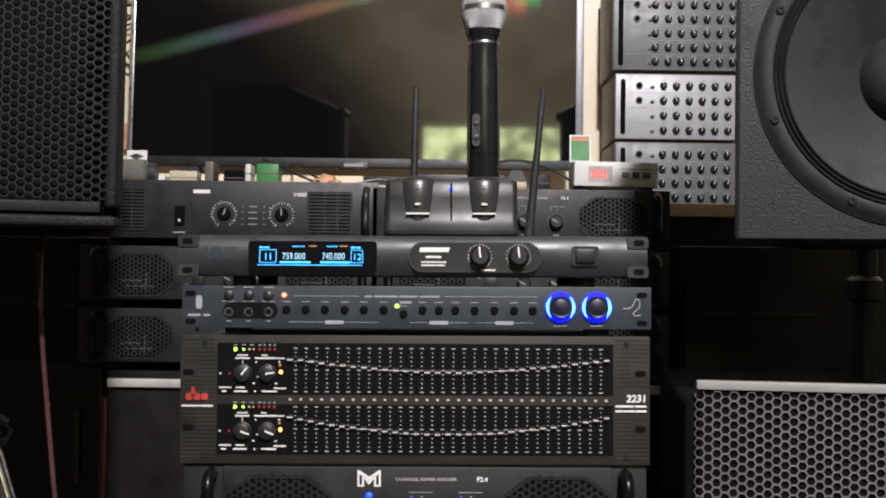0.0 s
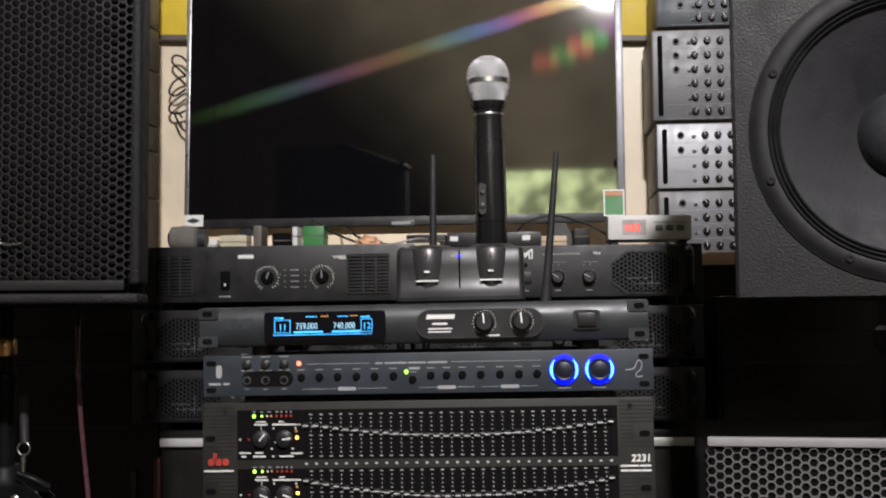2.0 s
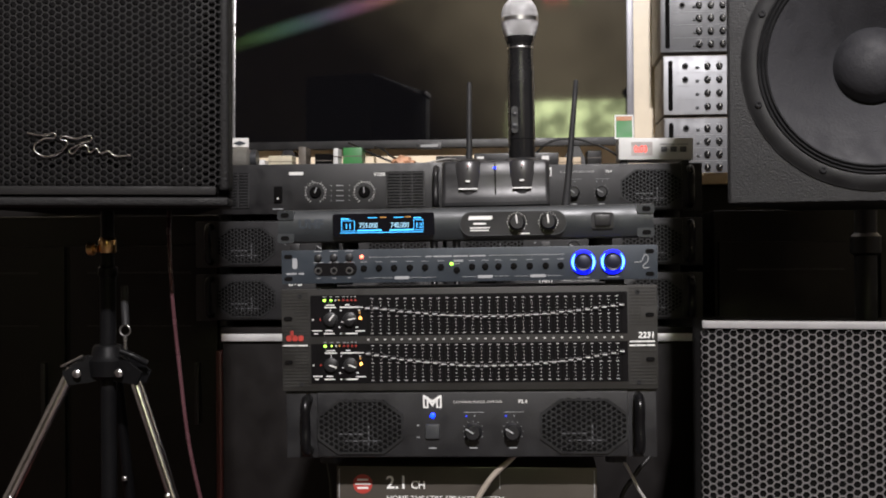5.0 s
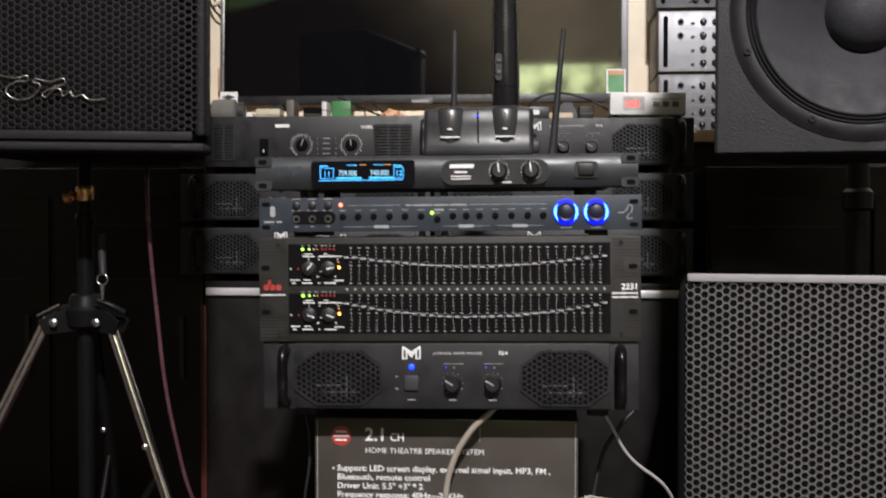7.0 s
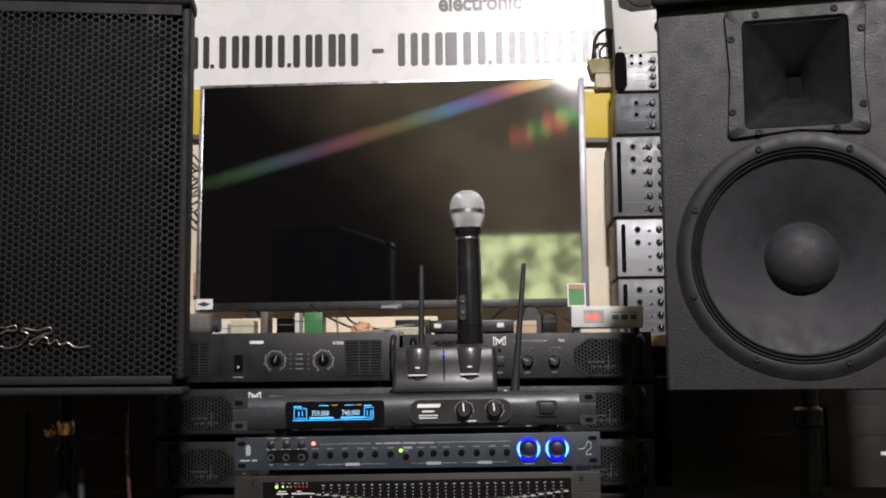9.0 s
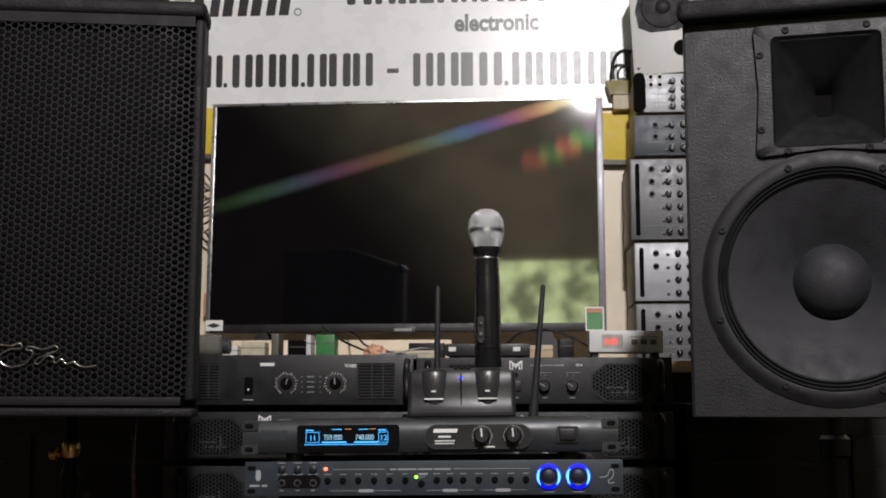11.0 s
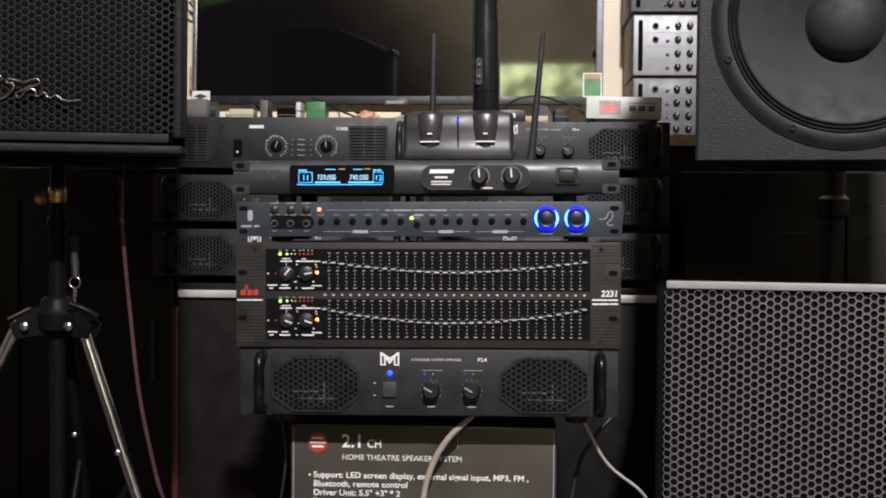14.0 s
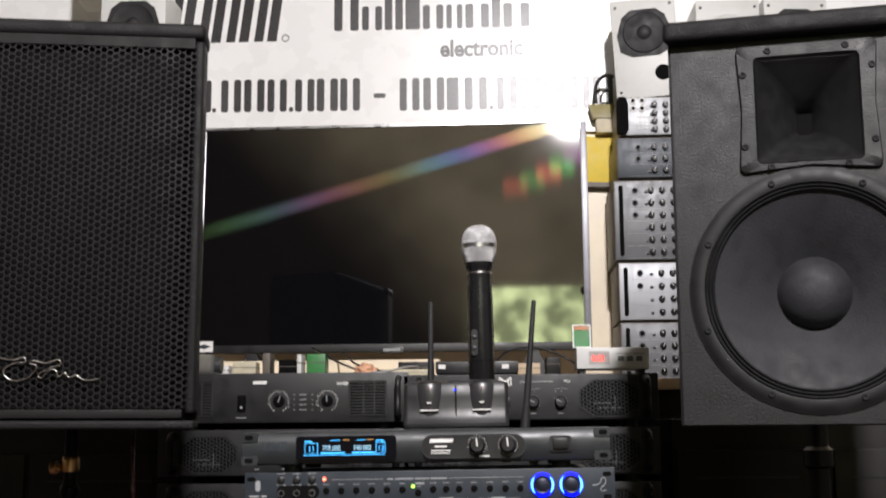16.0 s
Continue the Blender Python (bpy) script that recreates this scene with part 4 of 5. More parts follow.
# ---- cartons below the rack ----
def carton():
    s = thing("carton", pose(-0.0335, 1.29, 0.0), "glossy dark grey speaker carton with white printing", "box")
    part("body", box(-0.174, 0.174, 0.0, 0.30, 0.20, 0.4985, 0.002), box_card, s)
    part("lower_body", box(-0.174, 0.174, 0.002, 0.30, 0.0, 0.20, 0.002), box_card, s)
    part("flap_seam", bars([(0.045, 0.046, 0.470, 0.4985), (-0.171, -0.1700, 0.385, 0.495), (0.1700, 0.1710, 0.385, 0.495)], -0.0007, 0.0), dim_print, s, smooth=False)
    part("round_mark", lathe(front(-0.1385, 0.4745), [(0.0130, 0), (0.0130, 0.0006)], 28), red_print, s, "pale red round mark")
    part("mark_bars", bars([(-0.146, -0.131, 0.479, 0.4815), (-0.149, -0.128, 0.4735, 0.476), (-0.146, -0.131, 0.468, 0.4705)], -0.0011, -0.0004), white_print, s, smooth=False)
    words("title", "2.1", -0.1070, 0.4690, 0.0240, white_print, s, -0.0006, "LEFT", 1.0, "bold white print", 0.0004)
    words("title", "CH", -0.0735, 0.4690, 0.0150, white_print, s, -0.0006, "LEFT", 0.9, "", 0.0002)
    words("subtitle", "HOME THEATRE SPEAKER SYSTEM", -0.1065, 0.4525, 0.0100, white_print, s, -0.0006, "LEFT", 1.04)
    for k, line in enumerate(("Support: LED screen display, external signal input, MP3, FM ,", "Bluetooth, remote control", "Driver Unit: 5.5\" +3\" * 2", "Frequency response: 40Hz\u201420KHz", "Input Sensitivity: \u22641V")):
        words("small_print", line, -0.1440, 0.4285 - 0.0117 * k, 0.0108, white_print, s, -0.0006, "LEFT", 1.065, "", 0.0002)
    led(s, -0.1490, 0.4315, 0.0015, white_print, "bullet", 0.0)
    led(s, -0.1490, 0.3845, 0.0015, white_print, "bullet", 0.0)


carton()


def film_box():
    s = thing("carton", pose(-0.0260, 1.20, 0.0), "colour-printed carton wrapped in shiny creased plastic film", "box")
    part("body", box(-0.168, 0.164, 0.0, 0.086, 0.0, 0.378, 0.004), film_card, s)
    part("lid_edge", box(-0.150, 0.149, -0.0075, 0.0, 0.3700, 0.3735), void_black, s)
    part("lid_side", box(-0.152, -0.1502, -0.0075, 0.0, 0.30, 0.3735), void_black, s)
    part("lid_side", box(0.1492, 0.151, -0.0075, 0.0, 0.30, 0.3735), void_black, s)
    rng = random.Random(12)
    x = -0.147
    inks = (print_brown, print_brown, print_grey, print_violet, print_grey, white_plastic, print_brown, print_teal, print_violet, white_plastic, print_pink, white_plastic)
    for k in range(12):
        w = rng.uniform(0.016, 0.032)
        w = min(w, 0.146 - x)
        if w < 0.004:
            break
        low = rng.uniform(0.20, 0.30)
        part("print_block", bars([(x, x + w - 0.001, low, 0.3690 - rng.uniform(0.0, 0.012))], -0.0010, 0.0), inks[k], s, smooth=False)
        x += w
    film = bmesh.new()
    bmesh.ops.create_grid(film, x_segments=90, y_segments=70, size=0.5)
    for v in film.verts:
        u, t = v.co.x + 0.5, v.co.y + 0.5
        n = noise.noise(Vector((u * 9, t * 7, 3.1))) * 0.004 + abs(noise.noise(Vector((u * 26, t * 11, 8.0)))) * 0.005
        x = -0.170 + u * 0.336
        if t < 0.3:
            v.co = (x, 0.086 - t / 0.3 * 0.088, 0.3795 + n * 0.6)
        else:
            v.co = (x, -0.0035 - n, 0.379 - (t - 0.3) / 0.7 * 0.33)
    part("plastic_film", film, wrap_film, s, "clear creased plastic film, its sheen put into the colour")


print_brown = material("print_brown", (0.10, 0.055, 0.04), 0.4, grain=0.5, scale=60)
print_grey = material("print_grey", (0.14, 0.15, 0.18), 0.4, grain=0.5, scale=60)
print_violet = material("print_violet", (0.22, 0.13, 0.30), 0.4, grain=0.5, scale=60)
print_teal = material("print_teal", (0.07, 0.22, 0.22), 0.4, grain=0.5, scale=60)
print_pink = material("print_pink", (0.55, 0.16, 0.30), 0.4, grain=0.4, scale=60)
film_card = material("film_card", (0.06, 0.055, 0.06), 0.4, grain=0.5, scale=20)
# pale blue mottling in the film's colour imitates its mottled reflections
wrap_film = material("wrap_film", (0.55, 0.66, 0.85), 0.14, grain=0.95, scale=28, bump=1.0, bump_scale=60, spec=0.8)
wrap_film.node_tree.nodes["Principled BSDF"].inputs["Alpha"].default_value = 0.42
wrap_film.node_tree.nodes["Principled BSDF"].inputs["Metallic"].default_value = 0.6
film_box()


def cable(pts, r, mat, label):
    return tagged(tube("cable", pts, r, mat), label, "cable")


cable([(0.045, 1.285, 0.530), (0.031, 1.268, 0.517), (-0.002, 1.264, 0.484), (-0.024, 1.268, 0.440), (-0.034, 1.274, 0.385)], 0.0040, cable_beige, "thick beige cable hanging before the carton")
cable([(0.165, 1.30, 0.525), (0.180, 1.29, 0.50), (0.205, 1.30, 0.455), (0.262, 1.32, 0.40), (0.29, 1.42, 0.22), (0.27, 1.5, 0.01)], 0.0021, cable_white, "white cable hanging beside the carton")
cable([(0.150, 1.31, 0.395), (0.175, 1.30, 0.385), (0.200, 1.29, 0.345), (0.215, 1.30, 0.20), (0.2, 1.32, 0.01)], 0.0021, cable_white, "white cable hanging beside the carton")
cable([(0.155, 1.33, 0.392), (0.200, 1.32, 0.385), (0.250, 1.33, 0.36), (0.262, 1.36, 0.2), (0.25, 1.4, 0.01)], 0.0016, cable_beige, "thin pale cable beside the carton")
cable([(0.205, 1.40, 0.55), (0.222, 1.38, 0.51), (0.200, 1.37, 0.48), (0.175, 1.36, 0.44), (0.17, 1.36, 0.2), (0.2, 1.4, 0.01)], 0.0028, cable_black, "black cable hanging beside the carton")
cable([(-0.235, 1.35, 0.52), (-0.222, 1.33, 0.45), (-0.230, 1.33, 0.36), (-0.21, 1.33, 0.2), (-0.23, 1.34, 0.01)], 0.002, cable_black, "thin black cable hanging beside the carton")
cable([(-0.470, 1.40, 0.860), (-0.458, 1.36, 0.800), (-0.446, 1.36, 0.64), (-0.420, 1.36, 0.46), (-0.388, 1.38, 0.34), (-0.32, 1.5, 0.215), (-0.28, 1.75, 0.206)], 0.0029, cable_brown, "thick brownish speaker cable hanging from the loudspeaker")
pl = thing("plug_adapter", pose(0.160, 1.335, 0.335), "beige plug adapter resting beside the carton", "adapter")
part("body", box(-0.017, 0.017, 0, 0.04, 0, 0.045, 0.006, 3), adapter_ivory, pl)
part("lead", lathe(pose(0, 0.02, -0.335), [(0.014, 0), (0.014, 0.335)], 12), cable_black, pl)


# ---- microphone dock and microphone ----
def microphone_dock():
    s = thing("microphone_dock", pose(0.0088, 1.295, 0.8455, 0, TILT_RACK, 0), "black two-bay microphone charging dock with a blue lamp", "charging dock")
    prof = ((0.0, 0.0), (-0.006, 0.002), (-0.0065, 0.006), (-0.003, 0.011), (0.0005, 0.018), (0.0025, 0.028), (0.0035, 0.042), (0.0045, 0.056), (0.0080, 0.0615), (0.014, 0.063), (0.075, 0.063), (0.075, 0.0))
    body = bmesh.new()
    ends = []
    for x, inset in ((-0.0720, 0.004), (-0.0695, 0.001), (-0.066, 0.0), (0.066, 0.0), (0.0695, 0.001), (0.0720, 0.004)):
        ends.append([body.verts.new((x, y + (inset if y < 0.03 else 0), z - (inset * 0.6 if z > 0.05 else 0))) for y, z in prof])
    for a, b in zip(ends, ends[1:]):
        for k in range(len(prof)):
            j = (k + 1) % len(prof)
            body.faces.new((a[k], b[k], b[j], a[j]))
    body.faces.new(ends[0]), body.faces.new(ends[-1][::-1])
    part("body", body, dock_plastic, s, "satin black wedge-shaped body")
    part("seam", box(-0.0008, 0.0008, -0.0005, 0.02, 0.002, 0.058), void_black, s)
    for x in (-0.0365, 0.0355):
        cup = bmesh.new()
        add_lathe(cup, pose(x, 0.0155, 0.004, -5, 0, 0), [(0.002, 0.0), (0.011, 0.003), (0.0165, 0.010), (0.0200, 0.022), (0.0220, 0.038), (0.0228, 0.052), (0.0210, 0.0560)], 36)
        part("bay", cup, bay_plastic, s, "rounded charging bay")
        part("collar", lathe(pose(x, 0.034, 0.060), [(0.0255, 0), (0.0265, 0.003), (0.0225, 0.006), (0.020, 0.004)], 32), dock_plastic, s)
        part("maker_mark", bars([(x - 0.0125, x + 0.0125, 0.0235, 0.0252)], -0.0046, 0.004), white_print, s, smooth=False)
        part("caption", bars([(x - 0.003, x + 0.003, 0.0335, 0.0355)], -0.0062, 0.004), white_print, s, smooth=False)
    led(s, -0.0004, 0.0520, 0.0018, blue_led, "power_led", 0.0030)
    led(s, -0.036, 0.0545, 0.0010, dim_red_led, "charge_led", -0.0068)
    led(s, 0.036, 0.0545, 0.0010, dim_red_led, "charge_led", -0.0068)


dock_plastic = material("dock_plastic", (0.017, 0.017, 0.018), 0.40, grain=0.15, bump=0.04, bump_scale=700)
bay_plastic = material("bay_plastic", (0.028, 0.0275, 0.0285), 0.36, grain=0.05, spec=0.7)
microphone_dock()


def microphone():
    s = thing("microphone", pose(0.0440, 1.330, 0.8995, 0, -0.6, 0), "black handheld wireless microphone with silver mesh head in a dock", "microphone")
    part("body", lathe(pose(0, 0, 0), [(0.0165, 0), (0.0180, 0.004), (0.0185, 0.06), (0.0178, 0.13), (0.0168, 0.150), (0.0168, 0.165), (0.0178, 0.170)], 36), mic_body, s, "satin black tapered handle")
    part("ring", lathe(pose(0, 0, 0.1615), [(0.0172, 0), (0.0174, 0.0012), (0.0172, 0.0024)], 36, False), steel, s, "thin silver ring")
    part("neck", lathe(pose(0, 0, 0.168), [(0.0175, 0), (0.0205, 0.007), (0.0205, 0.010)], 36), mic_body, s)
    prof = [(0.0190, 0.0), (0.0215, 0.006), (0.0238, 0.014), (0.0247, 0.021), (0.0247, 0.027), (0.0238, 0.036), (0.0208, 0.0445), (0.0155, 0.0505), (0.0085, 0.0540), (0.001, 0.0550)]
    head = part("head", lathe(pose(0, 0, 0.177), [(r * 0.965, z) for r, z in prof], 40), foam_grey, s, "domed silver wire-mesh head")
    def radius(z):
        for (r0, z0), (r1, z1) in zip(prof, prof[1:]):
            if z <= z1:
                return r0 + (r1 - r0) * (z - z0) / (z1 - z0)
        return prof[-1][0]
    verts, faces = [], []
    for sg in (-1, 1):
        for w in range(52):
            n0 = len(verts)
            for k in range(15):
                z = 0.0005 + 0.0535 * k / 14
                a = 2 * math.pi * w / 52 + sg * 30 * z
                r, hw = radius(z), 0.00042
                out = 0.0002 * sg * (-1) ** k
                for da, dr in ((-1, 0.0), (0, 0.0007), (1, 0.0)):
                    t = a + da * hw / max(r, 0.004)
                    q = r + dr + out
                    verts.append((q * math.cos(t), q * math.sin(t), 0.177 + z))
            for k in range(14):
                for c in range(2):
                    b = n0 + 3 * k + c
                    faces.append((b, b + 1, b + 4, b + 3))
    wires = bpy.data.meshes.new("wire_mesh")
    wires.from_pydata(verts, [], faces)
    wires.materials.append(wire_silver)
    wires.shade_smooth()
    net = new("wire_mesh", wires)
    net.parent = head
    tagged(net, "silver woven wire", kind="stuff")
    part("band", lathe(pose(0, 0, 0.177), [(0.0247, 0.0205), (0.0256, 0.0212), (0.0256, 0.0268), (0.0247, 0.0275)], 40, False), steel, head, "plain silver band")
    w = part("switch", prism(rounded(-0.0130, -0.0045, 0.046, 0.082, 0.004), -0.0192, -0.012), black_plastic, s, "black sliding switch")
    part("slider", lathe(pose(-0.0088, -0.0185, 0.056, 90, 0, 0), [(0.0036, 0), (0.0034, 0.002), (0.002, 0.003)], 16), grey_metal, w)
    part("button", lathe(pose(-0.0088, -0.0185, 0.071, 90, 0, 0), [(0.0032, 0), (0.0030, 0.0014), (0.002, 0.002)], 16), black_plastic, w)
    part("seam", lathe(pose(0, 0, 0.038), [(0.01862, 0), (0.01875, 0.0004), (0.01862, 0.0008)], 36, False), void_black, s)


mic_body = material("mic_body", (0.010, 0.010, 0.0107), 0.25, grain=0.1)
foam_grey = material("foam_grey", (0.16, 0.16, 0.16), 0.6, grain=0.1)
wire_silver = material("wire_silver", (0.62, 0.62, 0.63), 0.5, metal=0.55, grain=0.05)
microphone()


# ---- the second row: cabinet and stacked amplifiers ----
cab = thing("media_cabinet", pose(-0.535, 1.925, 0.0), "black cabinet with a chrome-edged top", "cabinet")
part("body", box(0, 0.91, 0.0, 0.42, 0.20, 0.618, 0.003), black_cabinet, cab)
part("plinth", box(0.01, 0.90, 0.02, 0.42, 0.0, 0.20), black_cabinet, cab)
part("top", box(-0.002, 0.912, -0.004, 0.42, 0.632, 0.644, 0.002), black_cabinet, cab)
part("chrome_edge", box(0.0, 0.91, -0.010, 0.41, 0.618, 0.632, 0.003), satin_metal, cab, "bright chrome strip")
part("side_trim", box(-0.012, -0.0005, -0.004, 0.02, 0.20, 0.60, 0.003), red_wood, cab, "dark red edge strip")
for k in range(3):
    power_amplifier(pose(0.125, 1.925, 0.657 + 0.1005 * k), "black two-channel power amplifier, unlit, in the rear stack", False)
for k in range(2):
    power_amplifier(pose(-0.345, 1.925, 0.657 + 0.1005 * k), "black two-channel power amplifier, unlit, in the rear stack", False)


def knob_amplifier():
    s = thing("power_amplifier", pose(-0.3465, 1.925, 0.858), "black power amplifier with two white-marked volume dials", "amplifier", "black rack power amplifiers")
    H, W = 0.094, 0.2405
    part("body", box(-0.215, 0.215, 0.004, 0.36, 0.002, H - 0.002), black_paint, s)
    part("faceplate", box(-W, W, 0.0, 0.005, 0, H, 0.0015), grey_black, s, "charcoal steel faceplate")
    for x0, x1 in ((-0.200, -0.135), (0.128, 0.198)):
        v = part("vent", box(x0, x1, -0.0006, 0.002, 0.012, 0.078), void_black, s, "slotted vent")
        for k in range(12):
            part("slat", box(x0, x1, -0.003, 0.0, 0.012 + k * 0.0056, 0.0150 + k * 0.0056), grey_black, v)
        part("mullion", bars([(x0 + (x1 - x0) * f - 0.0012, x0 + (x1 - x0) * f + 0.0012, 0.012, 0.078) for f in (0.0, 0.38, 0.68, 1.0)], -0.0032, 0.0), grey_black, v, smooth=False)
    w = part("power_switch", box(-0.0865, -0.0705, -0.005, 0.001, 0.022, 0.052, 0.002), void_black, s, "black rocker power switch")
    part("rocker_dot", box(-0.0800, -0.0770, -0.0056, -0.004, 0.027, 0.031), white_print, w)
    part("caption", bars([(-0.0895, -0.0695, 0.0085, 0.0105)]), dim_print, s, smooth=False)
    for x, turn in ((-0.0075, 20), (0.0855, -3)):
        rotary(s, x, 0.0400, 0.0105, 0.005, void_black, dim_print, turn)
        part("printing", dial_marks(x, 0.0400, 0.0172, 0.0208, 21, 0.0008), white_print, s, smooth=False)
    part("caption", bars([(0.032, 0.046, 0.0235 + k * 0.0095, 0.0250 + k * 0.0095) for k in range(4)] + [(0.0215 + j * 0.0345, 0.0235 + j * 0.0345, 0.0235 + k * 0.0095, 0.0250 + k * 0.0095) for k in range(4) for j in (0, 1)]), dim_print, s, smooth=False)
    part("maker_mark", bars([(-0.0575, -0.0305, 0.0730, 0.0790)]), white_print, s, smooth=False)
    words("model_number", "V1000", 0.1035, 0.0700, 0.0088, white_print, s, -0.0006, "LEFT", 0.95, "white printed model number", 0.0002)
    for x in (-0.2265, 0.2225):
        tube("handle", [(x, 0.002, 0.012), (x, -0.022, 0.016), (x, -0.024, 0.047), (x, -0.022, 0.078), (x, 0.002, 0.082)], 0.0055, black_plastic, s, "black bow handle")
    for x in (-0.19, 0.19):
        for y in (0.04, 0.3):
            part("foot", lathe(pose(x, y, -0.012), [(0.014, 0), (0.014, 0.014)], 14), rubber, s)


knob_amplifier()


# ---- shelf, television and what stands round it ----
counter = thing("display_counter", pose(0, 2.30, 0.0), "pale wooden counter behind the amplifiers", "counter")
part("top", box(-1.5, 1.5, 0.0, 0.37, 0.925, 0.950, 0.002), pale_wood, counter)
part("panel", box(-1.48, 1.48, 0.03, 0.36, 0.0, 0.925), black_cabinet, counter)


def television():
    s = thing("television", pose(-0.183, 2.42, 0.950, -2.2, 0, -0.9), "large switched-off flat television with a reflective black screen", "television")
    W, z0, z1 = 0.464, 0.072, 0.622
    part("back_shell", box(-W + 0.004, W - 0.004, 0.010, 0.045, z0 + 0.004, z1 - 0.004, 0.006), black_plastic, s)
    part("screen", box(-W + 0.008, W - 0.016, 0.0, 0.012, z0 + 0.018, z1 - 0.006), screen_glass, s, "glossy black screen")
    part("top_bezel", box(-W, W, -0.003, 0.014, z1 - 0.007, z1, 0.001), steel, s, "thin dark metal bezel")
    part("left_bezel", box(-W, -W + 0.009, -0.003, 0.014, z0, z1 - 0.0072, 0.001), steel, s)
    part("right_bezel", box(W - 0.0155, W, -0.003, 0.014, z0, z1 - 0.0072, 0.001), bezel_grey, s, "silver-grey side bezel")
    part("bottom_bezel", box(-W + 0.0092, W - 0.0172, -0.003, 0.014, z0, z0 + 0.0185, 0.001), grey_black, s, "dark bottom bezel")
    part("name_plate", box(-0.028, 0.028, -0.006, -0.002, z0 - 0.004, z0 + 0.011, 0.001), black_plastic, s)
    part("name_mark", box(-0.020, 0.020, -0.0066, -0.005, z0 + 0.001, z0 + 0.007), dim_print, s)
    k = part("sticker", box(-W + 0.001, -W + 0.042, -0.0042, -0.0032, z0 + 0.004, z0 + 0.029), white_print, s, "white printed sticker")
    part("sticker_print", prism([(-W + 0.005, z0 + 0.0165), (-W + 0.020, z0 + 0.0225), (-W + 0.037, z0 + 0.0165), (-W + 0.020, z0 + 0.0105)], -0.0048, -0.004), slate_metal, k, smooth=False)
    for x in (-0.33, 0.33):
        part("foot", prism([(x - 0.05, 0), (x + 0.05, 0), (x + 0.04, 0.008), (x + 0.010, z0), (x - 0.010, z0), (x - 0.04, 0.008)], 0.0, 0.05), black_plastic, s)


STREAK = 0.6


def grating_screen():
    """A polished black panel; tilted gloss lobes, tinted by hand, imitate the coloured side images that a fine pixel
    grid makes of a lamp, along two lines.
    """
    m = bpy.data.materials.new("screen_glass")
    m.use_nodes = True
    nt = m.node_tree
    b = nt.nodes["Principled BSDF"]
    b.inputs["Base Color"].default_value = (0.004, 0.004, 0.005, 1)
    b.inputs["Roughness"].default_value = 0.036
    b.inputs["Specular IOR Level"].default_value = 1.0
    b.inputs["IOR"].default_value = 1.7
    last = b.outputs[0]
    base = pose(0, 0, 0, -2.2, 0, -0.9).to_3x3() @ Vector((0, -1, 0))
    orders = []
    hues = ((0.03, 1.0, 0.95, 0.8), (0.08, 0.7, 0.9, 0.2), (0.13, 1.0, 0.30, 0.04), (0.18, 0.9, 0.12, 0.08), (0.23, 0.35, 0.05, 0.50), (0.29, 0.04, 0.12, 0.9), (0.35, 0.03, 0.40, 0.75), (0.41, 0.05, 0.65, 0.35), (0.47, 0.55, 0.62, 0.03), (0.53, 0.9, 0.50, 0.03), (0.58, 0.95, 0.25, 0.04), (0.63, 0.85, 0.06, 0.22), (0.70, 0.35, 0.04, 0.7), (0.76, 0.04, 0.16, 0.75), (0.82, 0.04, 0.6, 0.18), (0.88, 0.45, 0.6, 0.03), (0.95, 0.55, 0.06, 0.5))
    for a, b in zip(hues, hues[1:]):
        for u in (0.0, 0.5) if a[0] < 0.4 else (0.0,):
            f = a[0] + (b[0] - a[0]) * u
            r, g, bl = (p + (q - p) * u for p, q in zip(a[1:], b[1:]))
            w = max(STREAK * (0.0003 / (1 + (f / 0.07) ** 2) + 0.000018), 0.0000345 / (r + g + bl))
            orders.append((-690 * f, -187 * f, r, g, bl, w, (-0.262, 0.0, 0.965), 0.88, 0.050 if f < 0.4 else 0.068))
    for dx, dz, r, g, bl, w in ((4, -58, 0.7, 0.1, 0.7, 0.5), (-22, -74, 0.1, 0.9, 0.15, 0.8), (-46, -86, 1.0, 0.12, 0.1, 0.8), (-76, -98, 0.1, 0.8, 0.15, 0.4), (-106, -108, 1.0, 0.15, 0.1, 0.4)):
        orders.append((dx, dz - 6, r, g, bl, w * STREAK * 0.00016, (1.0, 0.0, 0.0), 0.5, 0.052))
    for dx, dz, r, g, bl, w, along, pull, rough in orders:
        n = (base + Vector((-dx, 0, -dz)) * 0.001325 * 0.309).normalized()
        ins = []
        for vec in (n, Vector(along)):
            v = nt.nodes.new("ShaderNodeCombineXYZ")
            for k in range(3):
                v.inputs[k].default_value = vec[k]
            ins.append(v)
        gl = nt.nodes.new("ShaderNodeBsdfAnisotropic")
        gl.inputs["Color"].default_value = (r * w, g * w, bl * w, 1)
        gl.distribution = "BECKMANN"
        gl.inputs["Roughness"].default_value = rough
        gl.inputs["Anisotropy"].default_value = pull
        nt.links.new(ins[0].outputs[0], gl.inputs["Normal"])
        nt.links.new(ins[1].outputs[0], gl.inputs["Tangent"])
        ad = nt.nodes.new("ShaderNodeAddShader")
        nt.links.new(last, ad.inputs[0])
        nt.links.new(gl.outputs[0], ad.inputs[1])
        last = ad.outputs[0]
    nt.links.new(last, nt.nodes["Material Output"].inputs["Surface"])
    return m


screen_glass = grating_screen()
television()

